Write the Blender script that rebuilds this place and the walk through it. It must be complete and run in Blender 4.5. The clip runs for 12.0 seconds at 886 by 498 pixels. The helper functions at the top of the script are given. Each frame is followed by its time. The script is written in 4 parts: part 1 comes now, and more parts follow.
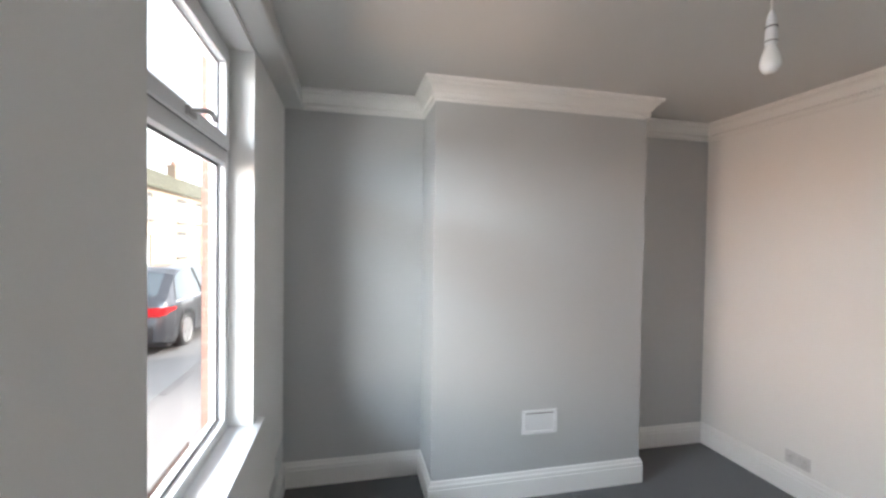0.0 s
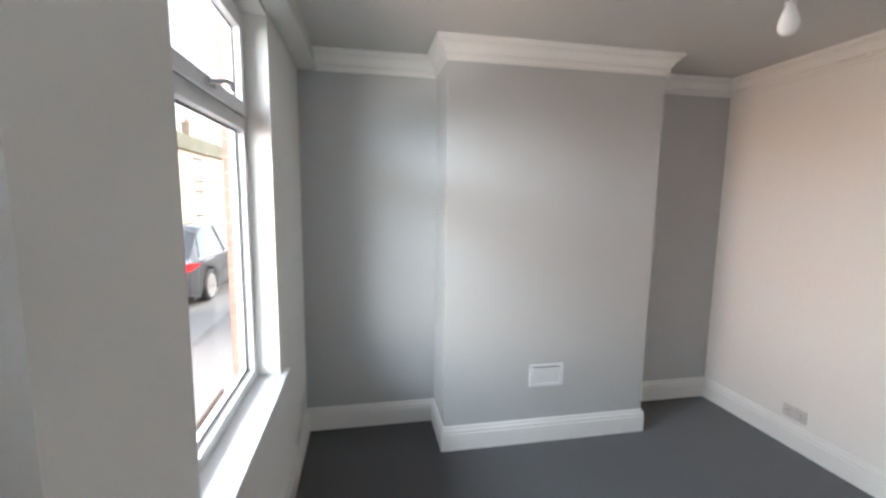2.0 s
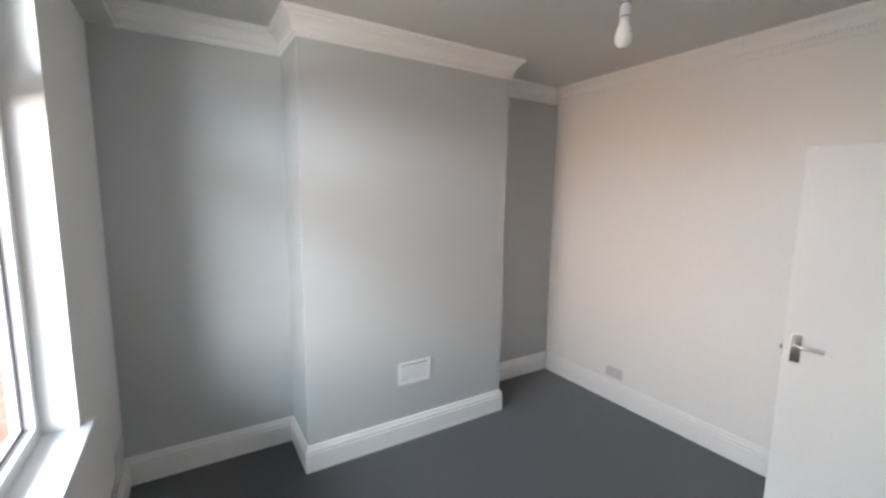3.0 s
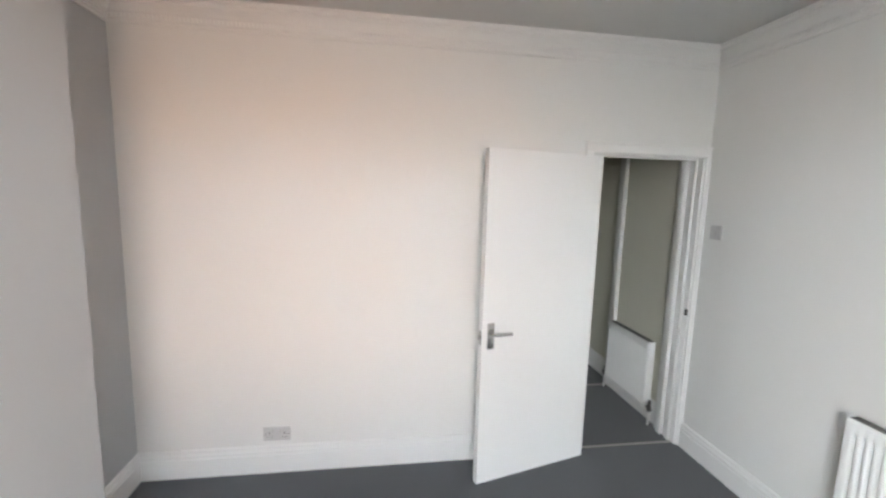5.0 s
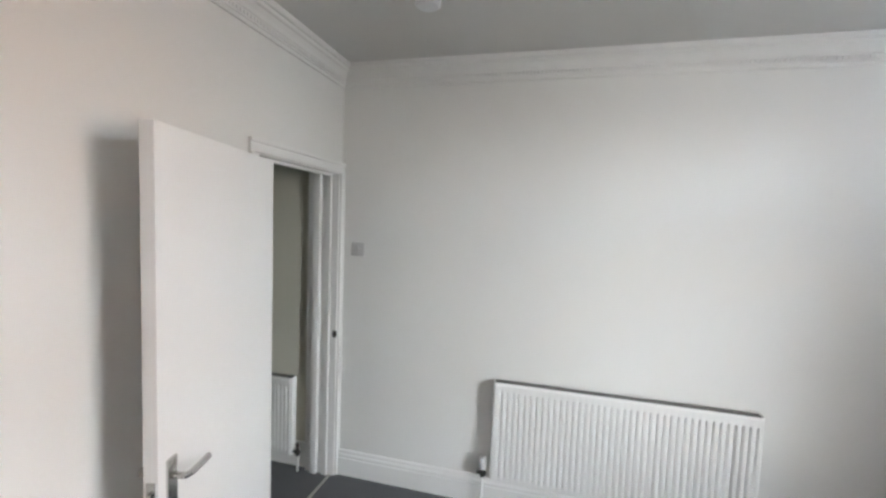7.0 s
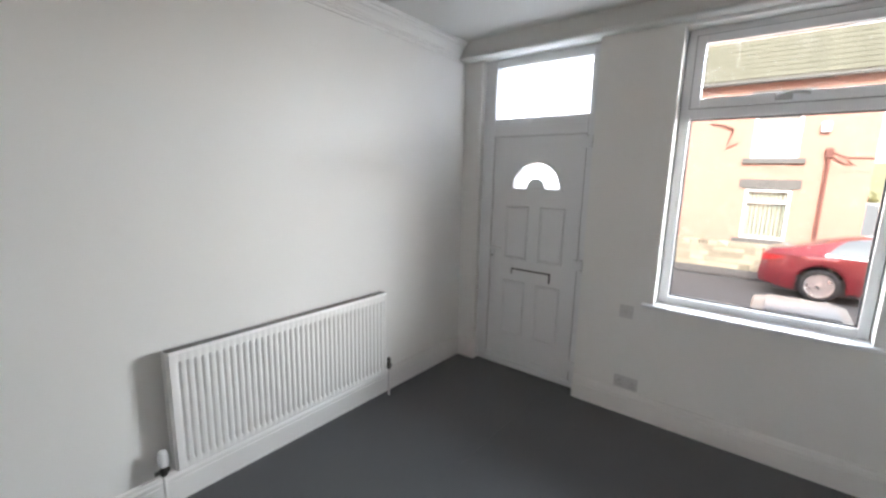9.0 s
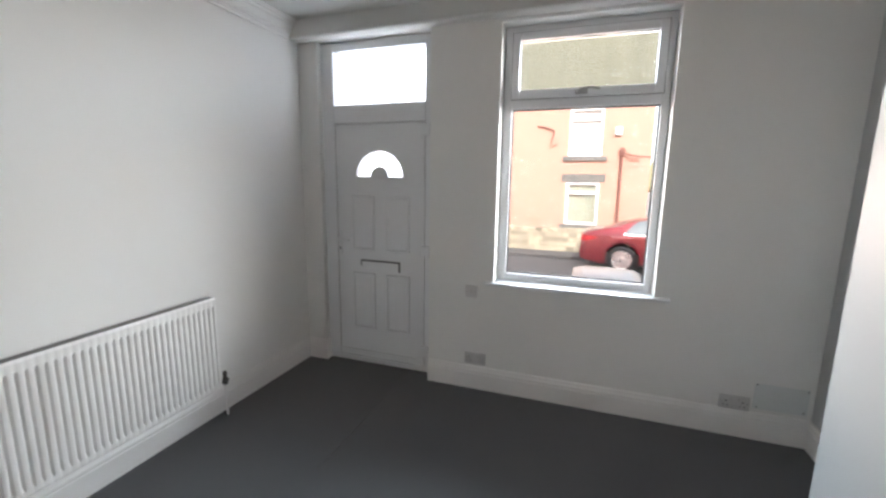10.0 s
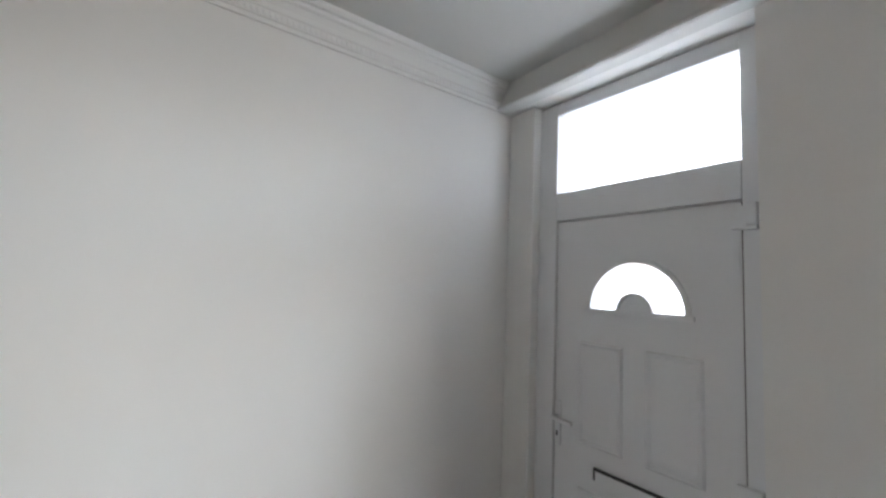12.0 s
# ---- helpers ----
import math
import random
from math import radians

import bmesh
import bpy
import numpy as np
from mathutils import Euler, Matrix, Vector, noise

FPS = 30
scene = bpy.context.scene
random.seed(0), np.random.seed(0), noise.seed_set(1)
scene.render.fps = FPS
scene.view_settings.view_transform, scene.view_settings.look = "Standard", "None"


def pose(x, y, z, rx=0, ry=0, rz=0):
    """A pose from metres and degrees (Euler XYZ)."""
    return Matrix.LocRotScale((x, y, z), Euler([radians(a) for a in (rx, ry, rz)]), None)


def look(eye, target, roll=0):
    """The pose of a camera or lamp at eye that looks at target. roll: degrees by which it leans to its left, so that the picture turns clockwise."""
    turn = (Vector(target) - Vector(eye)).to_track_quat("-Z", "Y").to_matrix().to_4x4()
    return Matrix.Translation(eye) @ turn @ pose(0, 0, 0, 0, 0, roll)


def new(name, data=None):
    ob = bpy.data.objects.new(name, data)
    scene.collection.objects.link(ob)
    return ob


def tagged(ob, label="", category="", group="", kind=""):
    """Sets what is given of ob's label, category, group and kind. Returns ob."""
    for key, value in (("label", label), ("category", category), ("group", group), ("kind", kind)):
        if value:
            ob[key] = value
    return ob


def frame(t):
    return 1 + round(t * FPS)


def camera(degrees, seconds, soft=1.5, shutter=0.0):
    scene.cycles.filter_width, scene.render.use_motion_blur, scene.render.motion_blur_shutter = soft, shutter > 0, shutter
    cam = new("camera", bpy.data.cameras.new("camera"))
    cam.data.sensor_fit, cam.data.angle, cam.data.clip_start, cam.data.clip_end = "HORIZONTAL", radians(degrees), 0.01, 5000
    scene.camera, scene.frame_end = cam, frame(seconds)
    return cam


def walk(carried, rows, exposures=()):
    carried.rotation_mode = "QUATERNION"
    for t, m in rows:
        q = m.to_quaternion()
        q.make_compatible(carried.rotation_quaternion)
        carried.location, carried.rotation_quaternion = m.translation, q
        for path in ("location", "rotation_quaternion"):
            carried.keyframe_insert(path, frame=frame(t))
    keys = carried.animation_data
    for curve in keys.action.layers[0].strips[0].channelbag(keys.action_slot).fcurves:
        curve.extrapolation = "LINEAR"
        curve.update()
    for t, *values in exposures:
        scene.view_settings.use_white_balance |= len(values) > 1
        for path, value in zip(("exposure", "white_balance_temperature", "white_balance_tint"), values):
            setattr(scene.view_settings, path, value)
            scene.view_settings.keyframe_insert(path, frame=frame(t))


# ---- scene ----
cam = camera(94.0, 12.0, soft=2.7)
PATH = [
    (0, (0.422, 0.592, 1.668), (0.864, 2.542, 1.627), 0.8),
    (0.5, (0.419, 0.549, 1.697), (0.7, 2.527, 1.597), 0.8),
    (1, (0.416, 0.479, 1.715), (0.652, 2.457, 1.536), 0.7),
    (1.5, (0.437, 0.495, 1.716), (0.701, 2.465, 1.494), 0.7),
    (2, (0.42, 0.522, 1.701), (0.794, 2.471, 1.452), 0.7),
    (2.5, (0.393, 0.559, 1.7), (1.049, 2.43, 1.444), 0.8),
    (3, (0.389, 0.677, 1.691), (1.43, 2.365, 1.431), 0.8),
    (3.2, (0.416, 0.777, 1.669), (1.629, 2.346, 1.411), 0.8),
    (4.8, (0.786, 1.994, 1.719), (2.766, 1.929, 1.445), 1.6),
    (5, (0.887, 2.097, 1.703), (2.847, 1.802, 1.442), 1.6),
    (5.5, (1.107, 2.266, 1.752), (2.9, 1.421, 1.485), 1.8),
    (6, (1.401, 2.447, 1.753), (2.865, 1.104, 1.524), 2.3),
    (6.5, (1.675, 2.481, 1.737), (2.699, 0.771, 1.574), 2.5),
    (6.7, (1.812, 2.464, 1.734), (2.633, 0.645, 1.603), 2.5),
    (8.3, (2.8, 2.181, 1.623), (1.809, 0.461, 1.38), 1.3),
    (8.5, (2.846, 2.137, 1.623), (1.67, 0.546, 1.333), 1.4),
    (9, (2.89, 2.117, 1.609), (1.344, 0.898, 1.26), 1.4),
    (9.5, (2.903, 2.193, 1.589), (1.124, 1.359, 1.217), 0.9),
    (10, (2.771, 2.176, 1.525), (0.908, 1.531, 1.187), 0.8),
    (10.5, (2.446, 2.145, 1.577), (0.617, 1.36, 1.379), 0.5),
    (11, (2.162, 2.022, 1.617), (0.49, 0.925, 1.628), 0.6),
    (11.5, (1.881, 1.802, 1.663), (0.416, 0.457, 1.874), 1.2),
    (12, (1.491, 1.559, 1.607), (0.33, -0.06, 1.777), 2.4),
]

EXPOSURES = [(0.0, 1.42), (1.5, 1.50), (3.2, 1.46), (4.8, 1.80), (6.7, 1.68), (8.3, 1.70), (9.5, 1.52), (10.5, 1.28), (11.0, 1.12), (11.5, 1.14), (12.0, 1.32)]
walk(cam, [(t, look(e, g, r)) for t, e, g, r in PATH], EXPOSURES)

# ---- light ----
SUN_ELEVATION, SUN_AZIMUTH = 32.0, 80.0  # azimuth: degrees from +y towards +x
world = bpy.data.worlds.new("sky")
scene.world = world
world.use_nodes = True
wn, wl = world.node_tree.nodes, world.node_tree.links
wn.clear()
sky = wn.new("ShaderNodeTexSky")
sky.sky_type, sky.sun_disc = "NISHITA", False
sky.sun_elevation, sky.sun_rotation = radians(SUN_ELEVATION), radians(SUN_AZIMUTH)
sky.air_density, sky.dust_density = 1.0, 2.0
back = wn.new("ShaderNodeBackground")
back.inputs["Strength"].default_value = 0.15
wout = wn.new("ShaderNodeOutputWorld")
haze = wn.new("ShaderNodeHueSaturation")
haze.inputs["Saturation"].default_value, haze.inputs["Value"].default_value = 0.35, 1.5
wl.new(sky.outputs[0], haze.inputs["Color"])
wl.new(haze.outputs[0], back.inputs[0])
wl.new(back.outputs[0], wout.inputs[0])

sun = new("sun", bpy.data.lights.new("sun", "SUN"))
sun.data.energy, sun.data.angle, sun.data.color = 2.0, radians(0.5), (1.0, 0.94, 0.87)
sd = Vector((math.cos(radians(SUN_ELEVATION)) * math.sin(radians(SUN_AZIMUTH)),
             math.cos(radians(SUN_ELEVATION)) * math.cos(radians(SUN_AZIMUTH)), math.sin(radians(SUN_ELEVATION))))
sun.matrix_world = look(sd * 60, (0, 0, 0))

# area lamps added over the road, standing in for light from: cool sky above the roofs, the sunlit
# orange house straight across, the paler row beyond it, the bright gap beside it and the sky up the street
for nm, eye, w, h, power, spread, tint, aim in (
        ("sky_fill", (-2.85, 2.10, 3.02), 13.00, 0.90, 590.0, 180, (0.76, 0.89, 1.0), (0.0, 2.10, 1.65)),
        ("orange_house_fill", (-3.10, 1.38, 1.36), 2.36, 0.96, 78.0, 180, (1.0, 0.70, 0.54), (0.0, 1.38, 1.36)),
        ("pale_row_fill", (-3.10, -2.65, 1.67), 5.70, 1.26, 230.0, 180, (1.0, 0.96, 0.91), (0.0, -2.65, 1.67)),
        ("street_gap_fill", (-3.10, 3.80, 2.10), 2.40, 1.50, 78.0, 180, (1.0, 0.97, 0.92), (0.0, 3.80, 2.10)),
        ("up_street_fill", (-2.50, 6.20, 2.10), 3.00, 1.60, 210.0, 180, (0.98, 0.97, 0.95), (0.0, 2.10, 1.65))):
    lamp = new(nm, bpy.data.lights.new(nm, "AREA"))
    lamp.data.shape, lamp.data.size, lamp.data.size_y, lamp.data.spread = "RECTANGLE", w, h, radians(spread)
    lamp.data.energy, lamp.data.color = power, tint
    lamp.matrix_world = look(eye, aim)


# ---- materials ----
def material(name, rgb, rough=0.5, metal=0.0, vary=0.06, scale=6.0, bump=0.0, bump_scale=200.0, spec=0.5, coat=0.0, per_object=0.0):
    m = bpy.data.materials.new(name)
    m.use_nodes = True
    n, k = m.node_tree.nodes, m.node_tree.links
    b = n["Principled BSDF"]
    b.inputs["Roughness"].default_value, b.inputs["Metallic"].default_value = rough, metal
    b.inputs["Specular IOR Level"].default_value, b.inputs["Coat Weight"].default_value = spec, coat
    co = n.new("ShaderNodeTexCoord")
    big, fine = n.new("ShaderNodeTexNoise"), n.new("ShaderNodeTexNoise")
    big.inputs["Scale"].default_value, big.inputs["Detail"].default_value = scale, 4
    fine.inputs["Scale"].default_value, fine.inputs["Detail"].default_value = bump_scale, 3
    k.new(co.outputs["Object"], big.inputs["Vector"])
    k.new(co.outputs["Object"], fine.inputs["Vector"])
    mix = n.new("ShaderNodeMixRGB")
    mix.inputs[1].default_value = (*[c * (1 - vary) for c in rgb], 1)
    mix.inputs[2].default_value = (*[min(1, c * (1 + vary)) for c in rgb], 1)
    add = n.new("ShaderNodeMath")
    add.operation = "MULTIPLY_ADD"
    k.new(fine.outputs[0], add.inputs[0])
    add.inputs[1].default_value = 0.35
    half = n.new("ShaderNodeMath")
    half.operation = "MULTIPLY"
    half.inputs[1].default_value = 0.65
    k.new(big.outputs[0], half.inputs[0])
    k.new(half.outputs[0], add.inputs[2])
    k.new(add.outputs[0], mix.inputs[0])
    colour = mix.outputs[0]
    if per_object:
        info, ramp = n.new("ShaderNodeObjectInfo"), n.new("ShaderNodeHueSaturation")
        mr = n.new("ShaderNodeMapRange")
        mr.inputs["To Min"].default_value, mr.inputs["To Max"].default_value = 1 - per_object, 1 + per_object
        k.new(info.outputs["Random"], mr.inputs[0])
        k.new(mr.outputs[0], ramp.inputs["Value"])
        k.new(colour, ramp.inputs["Color"])
        colour = ramp.outputs[0]
    k.new(colour, b.inputs["Base Color"])
    rr = n.new("ShaderNodeMapRange")
    rr.inputs["To Min"].default_value, rr.inputs["To Max"].default_value = max(0.02, rough - 0.03), min(1, rough + 0.03)
    k.new(big.outputs[0], rr.inputs[0])
    k.new(rr.outputs[0], b.inputs["Roughness"])
    if bump:
        bp = n.new("ShaderNodeBump")
        bp.inputs["Strength"].default_value, bp.inputs["Distance"].default_value = bump, 0.002
        k.new(fine.outputs[0], bp.inputs["Height"])
        k.new(bp.outputs[0], b.inputs["Normal"])
    return m


def brick_material(name, c1, c2, mortar, scale=1.0, bump=0.6):
    """Bricks 225 x 75 mm on walls that face x, read in y and z."""
    m = material(name, c1, 0.85, bump_scale=60)
    n, k = m.node_tree.nodes, m.node_tree.links
    b = n["Principled BSDF"]
    co, sep, com = n.new("ShaderNodeTexCoord"), n.new("ShaderNodeSeparateXYZ"), n.new("ShaderNodeCombineXYZ")
    k.new(co.outputs["Object"], sep.inputs[0])
    sm = n.new("ShaderNodeMath")
    k.new(sep.outputs["X"], sm.inputs[0])
    k.new(sep.outputs["Y"], sm.inputs[1])
    k.new(sm.outputs[0], com.inputs["X"])
    k.new(sep.outputs["Z"], com.inputs["Y"])
    t = n.new("ShaderNodeTexBrick")
    t.inputs["Scale"].default_value = scale
    t.inputs["Brick Width"].default_value, t.inputs["Row Height"].default_value = 0.225, 0.075
    t.inputs["Mortar Size"].default_value, t.inputs["Mortar Smooth"].default_value = 0.006, 0.3
    t.inputs["Color1"].default_value, t.inputs["Color2"].default_value, t.inputs["Mortar"].default_value = (*c1, 1), (*c2, 1), (*mortar, 1)
    k.new(com.outputs[0], t.inputs["Vector"])
    k.new(t.outputs["Color"], b.inputs["Base Color"])
    bp = n.new("ShaderNodeBump")
    bp.invert = True
    bp.inputs["Strength"].default_value, bp.inputs["Distance"].default_value = bump, 0.006
    k.new(t.outputs["Fac"], bp.inputs["Height"])
    k.new(bp.outputs[0], b.inputs["Normal"])
    return m


def glass_material(name, tint=(1, 1, 1), gloss=0.04):
    """Thin clear pane: see-through with a faint reflection."""
    m = bpy.data.materials.new(name)
    m.use_nodes = True
    n, k = m.node_tree.nodes, m.node_tree.links
    n.clear()
    tr, gl, mx, out = (n.new(x) for x in ("ShaderNodeBsdfTransparent", "ShaderNodeBsdfGlossy", "ShaderNodeMixShader", "ShaderNodeOutputMaterial"))
    tr.inputs[0].default_value = (*tint, 1)
    gl.inputs["Roughness"].default_value = 0.02
    mx.inputs[0].default_value = gloss
    k.new(tr.outputs[0], mx.inputs[1])
    k.new(gl.outputs[0], mx.inputs[2])
    k.new(mx.outputs[0], out.inputs[0])
    return m


def frosted_material(name):
    m = bpy.data.materials.new(name)
    m.use_nodes = True
    n, k = m.node_tree.nodes, m.node_tree.links
    n.clear()
    tl, tp, mx, out = (n.new(x) for x in ("ShaderNodeBsdfTranslucent", "ShaderNodeBsdfTransparent", "ShaderNodeMixShader", "ShaderNodeOutputMaterial"))
    tl.inputs[0].default_value = (0.56, 0.58, 0.61, 1)
    mx.inputs[0].default_value = 0.12
    k.new(tl.outputs[0], mx.inputs[1])
    k.new(tp.outputs[0], mx.inputs[2])
    k.new(mx.outputs[0], out.inputs[0])
    return m


WHITE_WALL = material("white_emulsion", (0.785, 0.78, 0.76), 0.6, vary=0.02, scale=1.5, bump=0.12, bump_scale=350, spec=0.35)
GREY_WALL = material("grey_emulsion", (0.475, 0.485, 0.487), 0.45, vary=0.03, scale=1.5, bump=0.12, bump_scale=350, spec=0.5)
LOBBY_WALL = material("cream_emulsion", (0.66, 0.645, 0.56), 0.6, vary=0.03, scale=1.5, bump=0.12, bump_scale=350, spec=0.3)
CEILING = material("ceiling_emulsion", (0.615, 0.612, 0.59), 0.75, vary=0.02, scale=1.2, bump=0.1, bump_scale=250)
GLOSS = material("white_gloss", (0.80, 0.79, 0.775), 0.36, vary=0.012, scale=3)
PLASTIC = material("white_upvc", (0.75, 0.76, 0.775), 0.3, vary=0.012, scale=4)
DOOR_PAINT = material("door_paint", (0.80, 0.79, 0.775), 0.32, vary=0.015, scale=2, bump=0.05, bump_scale=160)
RAD_PAINT = material("radiator_enamel", (0.82, 0.815, 0.80), 0.3, vary=0.012, scale=3)
CARPET = material("charcoal_carpet", (0.056, 0.058, 0.062), 0.72, vary=0.22, scale=3.0, bump=0.9, bump_scale=420, spec=0.3)
CARPET.node_tree.nodes["Principled BSDF"].inputs["Sheen Weight"].default_value = 0.35
CARPET.node_tree.nodes["Principled BSDF"].inputs["Sheen Roughness"].default_value = 0.5
STEEL = material("satin_steel", (0.55, 0.54, 0.52), 0.25, 1.0, vary=0.03)
DARK_METAL = material("dark_metal", (0.10, 0.095, 0.09), 0.35, 0.9, vary=0.05)
GASKET = material("grey_gasket", (0.09, 0.09, 0.095), 0.6, vary=0.1)
BLACK = material("black_rubber", (0.02, 0.02, 0.022), 0.6, vary=0.1)
GREY_PLATE = material("brushed_plate", (0.60, 0.59, 0.58), 0.35, 0.2, vary=0.04, scale=20)
PLATE_INSERT = material("plate_insert", (0.54, 0.53, 0.52), 0.4, vary=0.03)
PATCH = material("bare_plaster_patch", (0.66, 0.685, 0.675), 0.7, vary=0.08, scale=9, bump=0.2, bump_scale=80)
BULB = material("opal_bulb", (0.85, 0.84, 0.82), 0.25, vary=0.01)
CORD = material("white_flex", (0.75, 0.74, 0.72), 0.45, vary=0.02)
STRIP = material("threshold_strip", (0.45, 0.42, 0.38), 0.35, 0.7, vary=0.05)
GLASS = glass_material("window_glass")
HANDLE_GREY = material("dull_grey_metal", (0.36, 0.352, 0.34), 0.45, 0.2, vary=0.04, scale=20)
FROST = frosted_material("frosted_glass")
BRICK_OWN = brick_material("red_brick", (0.30, 0.15, 0.115), (0.26, 0.125, 0.095), (0.30, 0.22, 0.18))
BRICK_OPP = brick_material("orange_brick", (0.445, 0.255, 0.20), (0.41, 0.225, 0.175), (0.45, 0.27, 0.19), bump=0.3)
BRICK_PALE = brick_material("pale_brick", (0.50, 0.38, 0.27), (0.45, 0.33, 0.24), (0.5, 0.46, 0.4), bump=0.3)
SLATE = material("weathered_slate", (0.15, 0.148, 0.112), 0.95, vary=0.5, scale=1.6, bump=0.5, bump_scale=14, spec=0.08)
STONE = material("buff_stone", (0.36, 0.32, 0.24), 0.9, vary=0.25, scale=7, bump=0.6, bump_scale=25, per_object=0.32)
LINTEL = material("grey_stone", (0.13, 0.127, 0.118), 0.85, vary=0.12, scale=8)
ASPHALT = material("asphalt", (0.15, 0.148, 0.145), 0.9, vary=0.2, scale=1.2, bump=0.5, bump_scale=90)
PAVING = material("paving", (0.095, 0.091, 0.088), 0.9, vary=0.12, scale=2, bump=0.3, bump_scale=60, per_object=0.1)
RENDER_WHITE = material("white_render", (0.75, 0.74, 0.70), 0.85, vary=0.05, scale=1.5)
BLIND = material("sage_blind", (0.42, 0.46, 0.36), 0.7, vary=0.05)
RED_PAINT = material("red_car_paint", (0.24, 0.016, 0.026), 0.24, 0.25, vary=0.02, coat=0.8)
SILVER_PAINT = material("graphite_car_paint", (0.07, 0.075, 0.085), 0.25, 0.3, vary=0.02, coat=0.6)
WHITE_PAINT = material("white_car_paint", (0.75, 0.75, 0.74), 0.25, vary=0.02, coat=0.6)
# base colour lightened to stand in for reflected sky
CAR_GLASS = material("sky_toned_glass", (0.10, 0.125, 0.14), 0.06, vary=0.02, spec=0.9)
ALLOY = material("alloy", (0.60, 0.60, 0.60), 0.28, 0.9, vary=0.03)
CHROME = material("chrome", (0.75, 0.75, 0.75), 0.1, 1.0, vary=0.01)
TAIL_RED = material("tail_light_red", (0.55, 0.01, 0.015), 0.15, vary=0.05, coat=0.8)
BIN_LID = material("faded_bin_lid", (0.055, 0.049, 0.047), 0.8, vary=0.15, scale=6, spec=0.1)
BIN_DARK = material("slate_blue_bin", (0.022, 0.027, 0.036), 0.7, vary=0.12, scale=6, spec=0.15)
RUST_PIPE = material("red_brown_paint", (0.16, 0.055, 0.04), 0.6, vary=0.1)
LEAF = material("leaves", (0.16, 0.15, 0.06), 0.8, vary=0.4, scale=4)
YELLOW_LEAF = material("yellow_flowers", (0.55, 0.42, 0.03), 0.8, vary=0.3, scale=5)
GRASS = material("rough_grass", (0.26, 0.24, 0.12), 0.95, vary=0.3, scale=0.4)


# ---- mesh helpers ----
def box(bm, x0, y0, z0, x1, y1, z1, bevel=0.0, segments=2):
    r = bmesh.ops.create_cube(bm, size=1.0)
    vs = r["verts"]
    for v in vs:
        v.co = Vector((x0 + (v.co.x + 0.5) * (x1 - x0), y0 + (v.co.y + 0.5) * (y1 - y0), z0 + (v.co.z + 0.5) * (z1 - z0)))
    if bevel:
        es = list({e for v in vs for e in v.link_edges})
        bmesh.ops.bevel(bm, geom=es, offset=bevel, segments=segments, affect="EDGES", profile=0.6)
    return bm


def boxes(*rows, bevel=0.0):
    bm = bmesh.new()
    for r in rows:
        box(bm, *r, bevel=bevel)
    return bm


def lathe(bm, profile, axis="z", centre=(0, 0, 0), steps=24):
    """Revolves (radius, height) pairs round an axis through centre."""
    rings = []
    for r, h in profile:
        ring = []
        for i in range(steps):
            a = 2 * math.pi * i / steps
            c, s = r * math.cos(a), r * math.sin(a)
            p = {"z": (c, s, h), "x": (h, c, s), "y": (c, h, s)}[axis]
            ring.append(bm.verts.new(Vector(p) + Vector(centre)))
        rings.append(ring)
    for a, b in zip(rings, rings[1:]):
        for i in range(steps):
            j = (i + 1) % steps
            bm.faces.new((a[i], a[j], b[j], b[i]))
    bm.faces.new(rings[0])
    bm.faces.new(rings[-1])
    bmesh.ops.recalc_face_normals(bm, faces=bm.faces)
    return bm


def tube(bm, points, radius, steps=8):
    """A round bar along points."""
    pts = [Vector(p) for p in points]
    rings = []
    for i, p in enumerate(pts):
        d = (pts[min(i + 1, len(pts) - 1)] - pts[max(i - 1, 0)]).normalized()
        u = d.cross(Vector((0, 0, 1)) if abs(d.z) < 0.9 else Vector((1, 0, 0))).normalized()
        w = d.cross(u)
        rings.append([bm.verts.new(p + radius * (math.cos(2 * math.pi * k / steps) * u + math.sin(2 * math.pi * k / steps) * w)) for k in range(steps)])
    for a, b in zip(rings, rings[1:]):
        for k in range(steps):
            bm.faces.new((a[k], a[(k + 1) % steps], b[(k + 1) % steps], b[k]))
    bm.faces.new(rings[0])
    bm.faces.new(rings[-1])
    bmesh.ops.recalc_face_normals(bm, faces=bm.faces)
    return bm


def sweep(bm, path, profile):
    """Carries (inset, height) pairs along a plan line, mitred; the room lies to the right of the way walked."""
    pts = [Vector((*p, 0)) for p in path]
    dirs = [(b - a).normalized() for a, b in zip(pts, pts[1:])]
    right = [Vector((d.y, -d.x, 0)) for d in dirs]
    rings = []
    for i, p in enumerate(pts):
        if i == 0:
            m = right[0]
        elif i == len(pts) - 1:
            m = right[-1]
        else:
            s = right[i - 1] + right[i]
            m = s / max(0.2, s.dot(right[i]))
        rings.append([bm.verts.new(p + m * d + Vector((0, 0, z))) for d, z in profile])
    for a, b in zip(rings, rings[1:]):
        for k in range(len(profile) - 1):
            bm.faces.new((a[k], a[k + 1], b[k + 1], b[k]))
    bm.faces.new(rings[0])
    bm.faces.new(rings[-1])
    bmesh.ops.recalc_face_normals(bm, faces=bm.faces)
    return bm


def mesh_of(name, bm, mat, smooth=False):
    me = bpy.data.meshes.new(name)
    bm.to_mesh(me)
    bm.free()
    me.materials.append(mat)
    if smooth:
        me.shade_smooth()
        me.set_sharp_from_angle(angle=radians(35))
    return me


def thing(name, bm, mat, label, category="", kind="", group="", smooth=False):
    return tagged(new(name, mesh_of(name, bm, mat, smooth)), label, category, group, kind)


def holder(name, at, label, category, group="", kind=""):
    ob = new(name)
    ob.matrix_world = Matrix.Translation(at) if not isinstance(at, Matrix) else at
    ob.empty_display_size = 0.1
    return tagged(ob, label, category, group, kind)


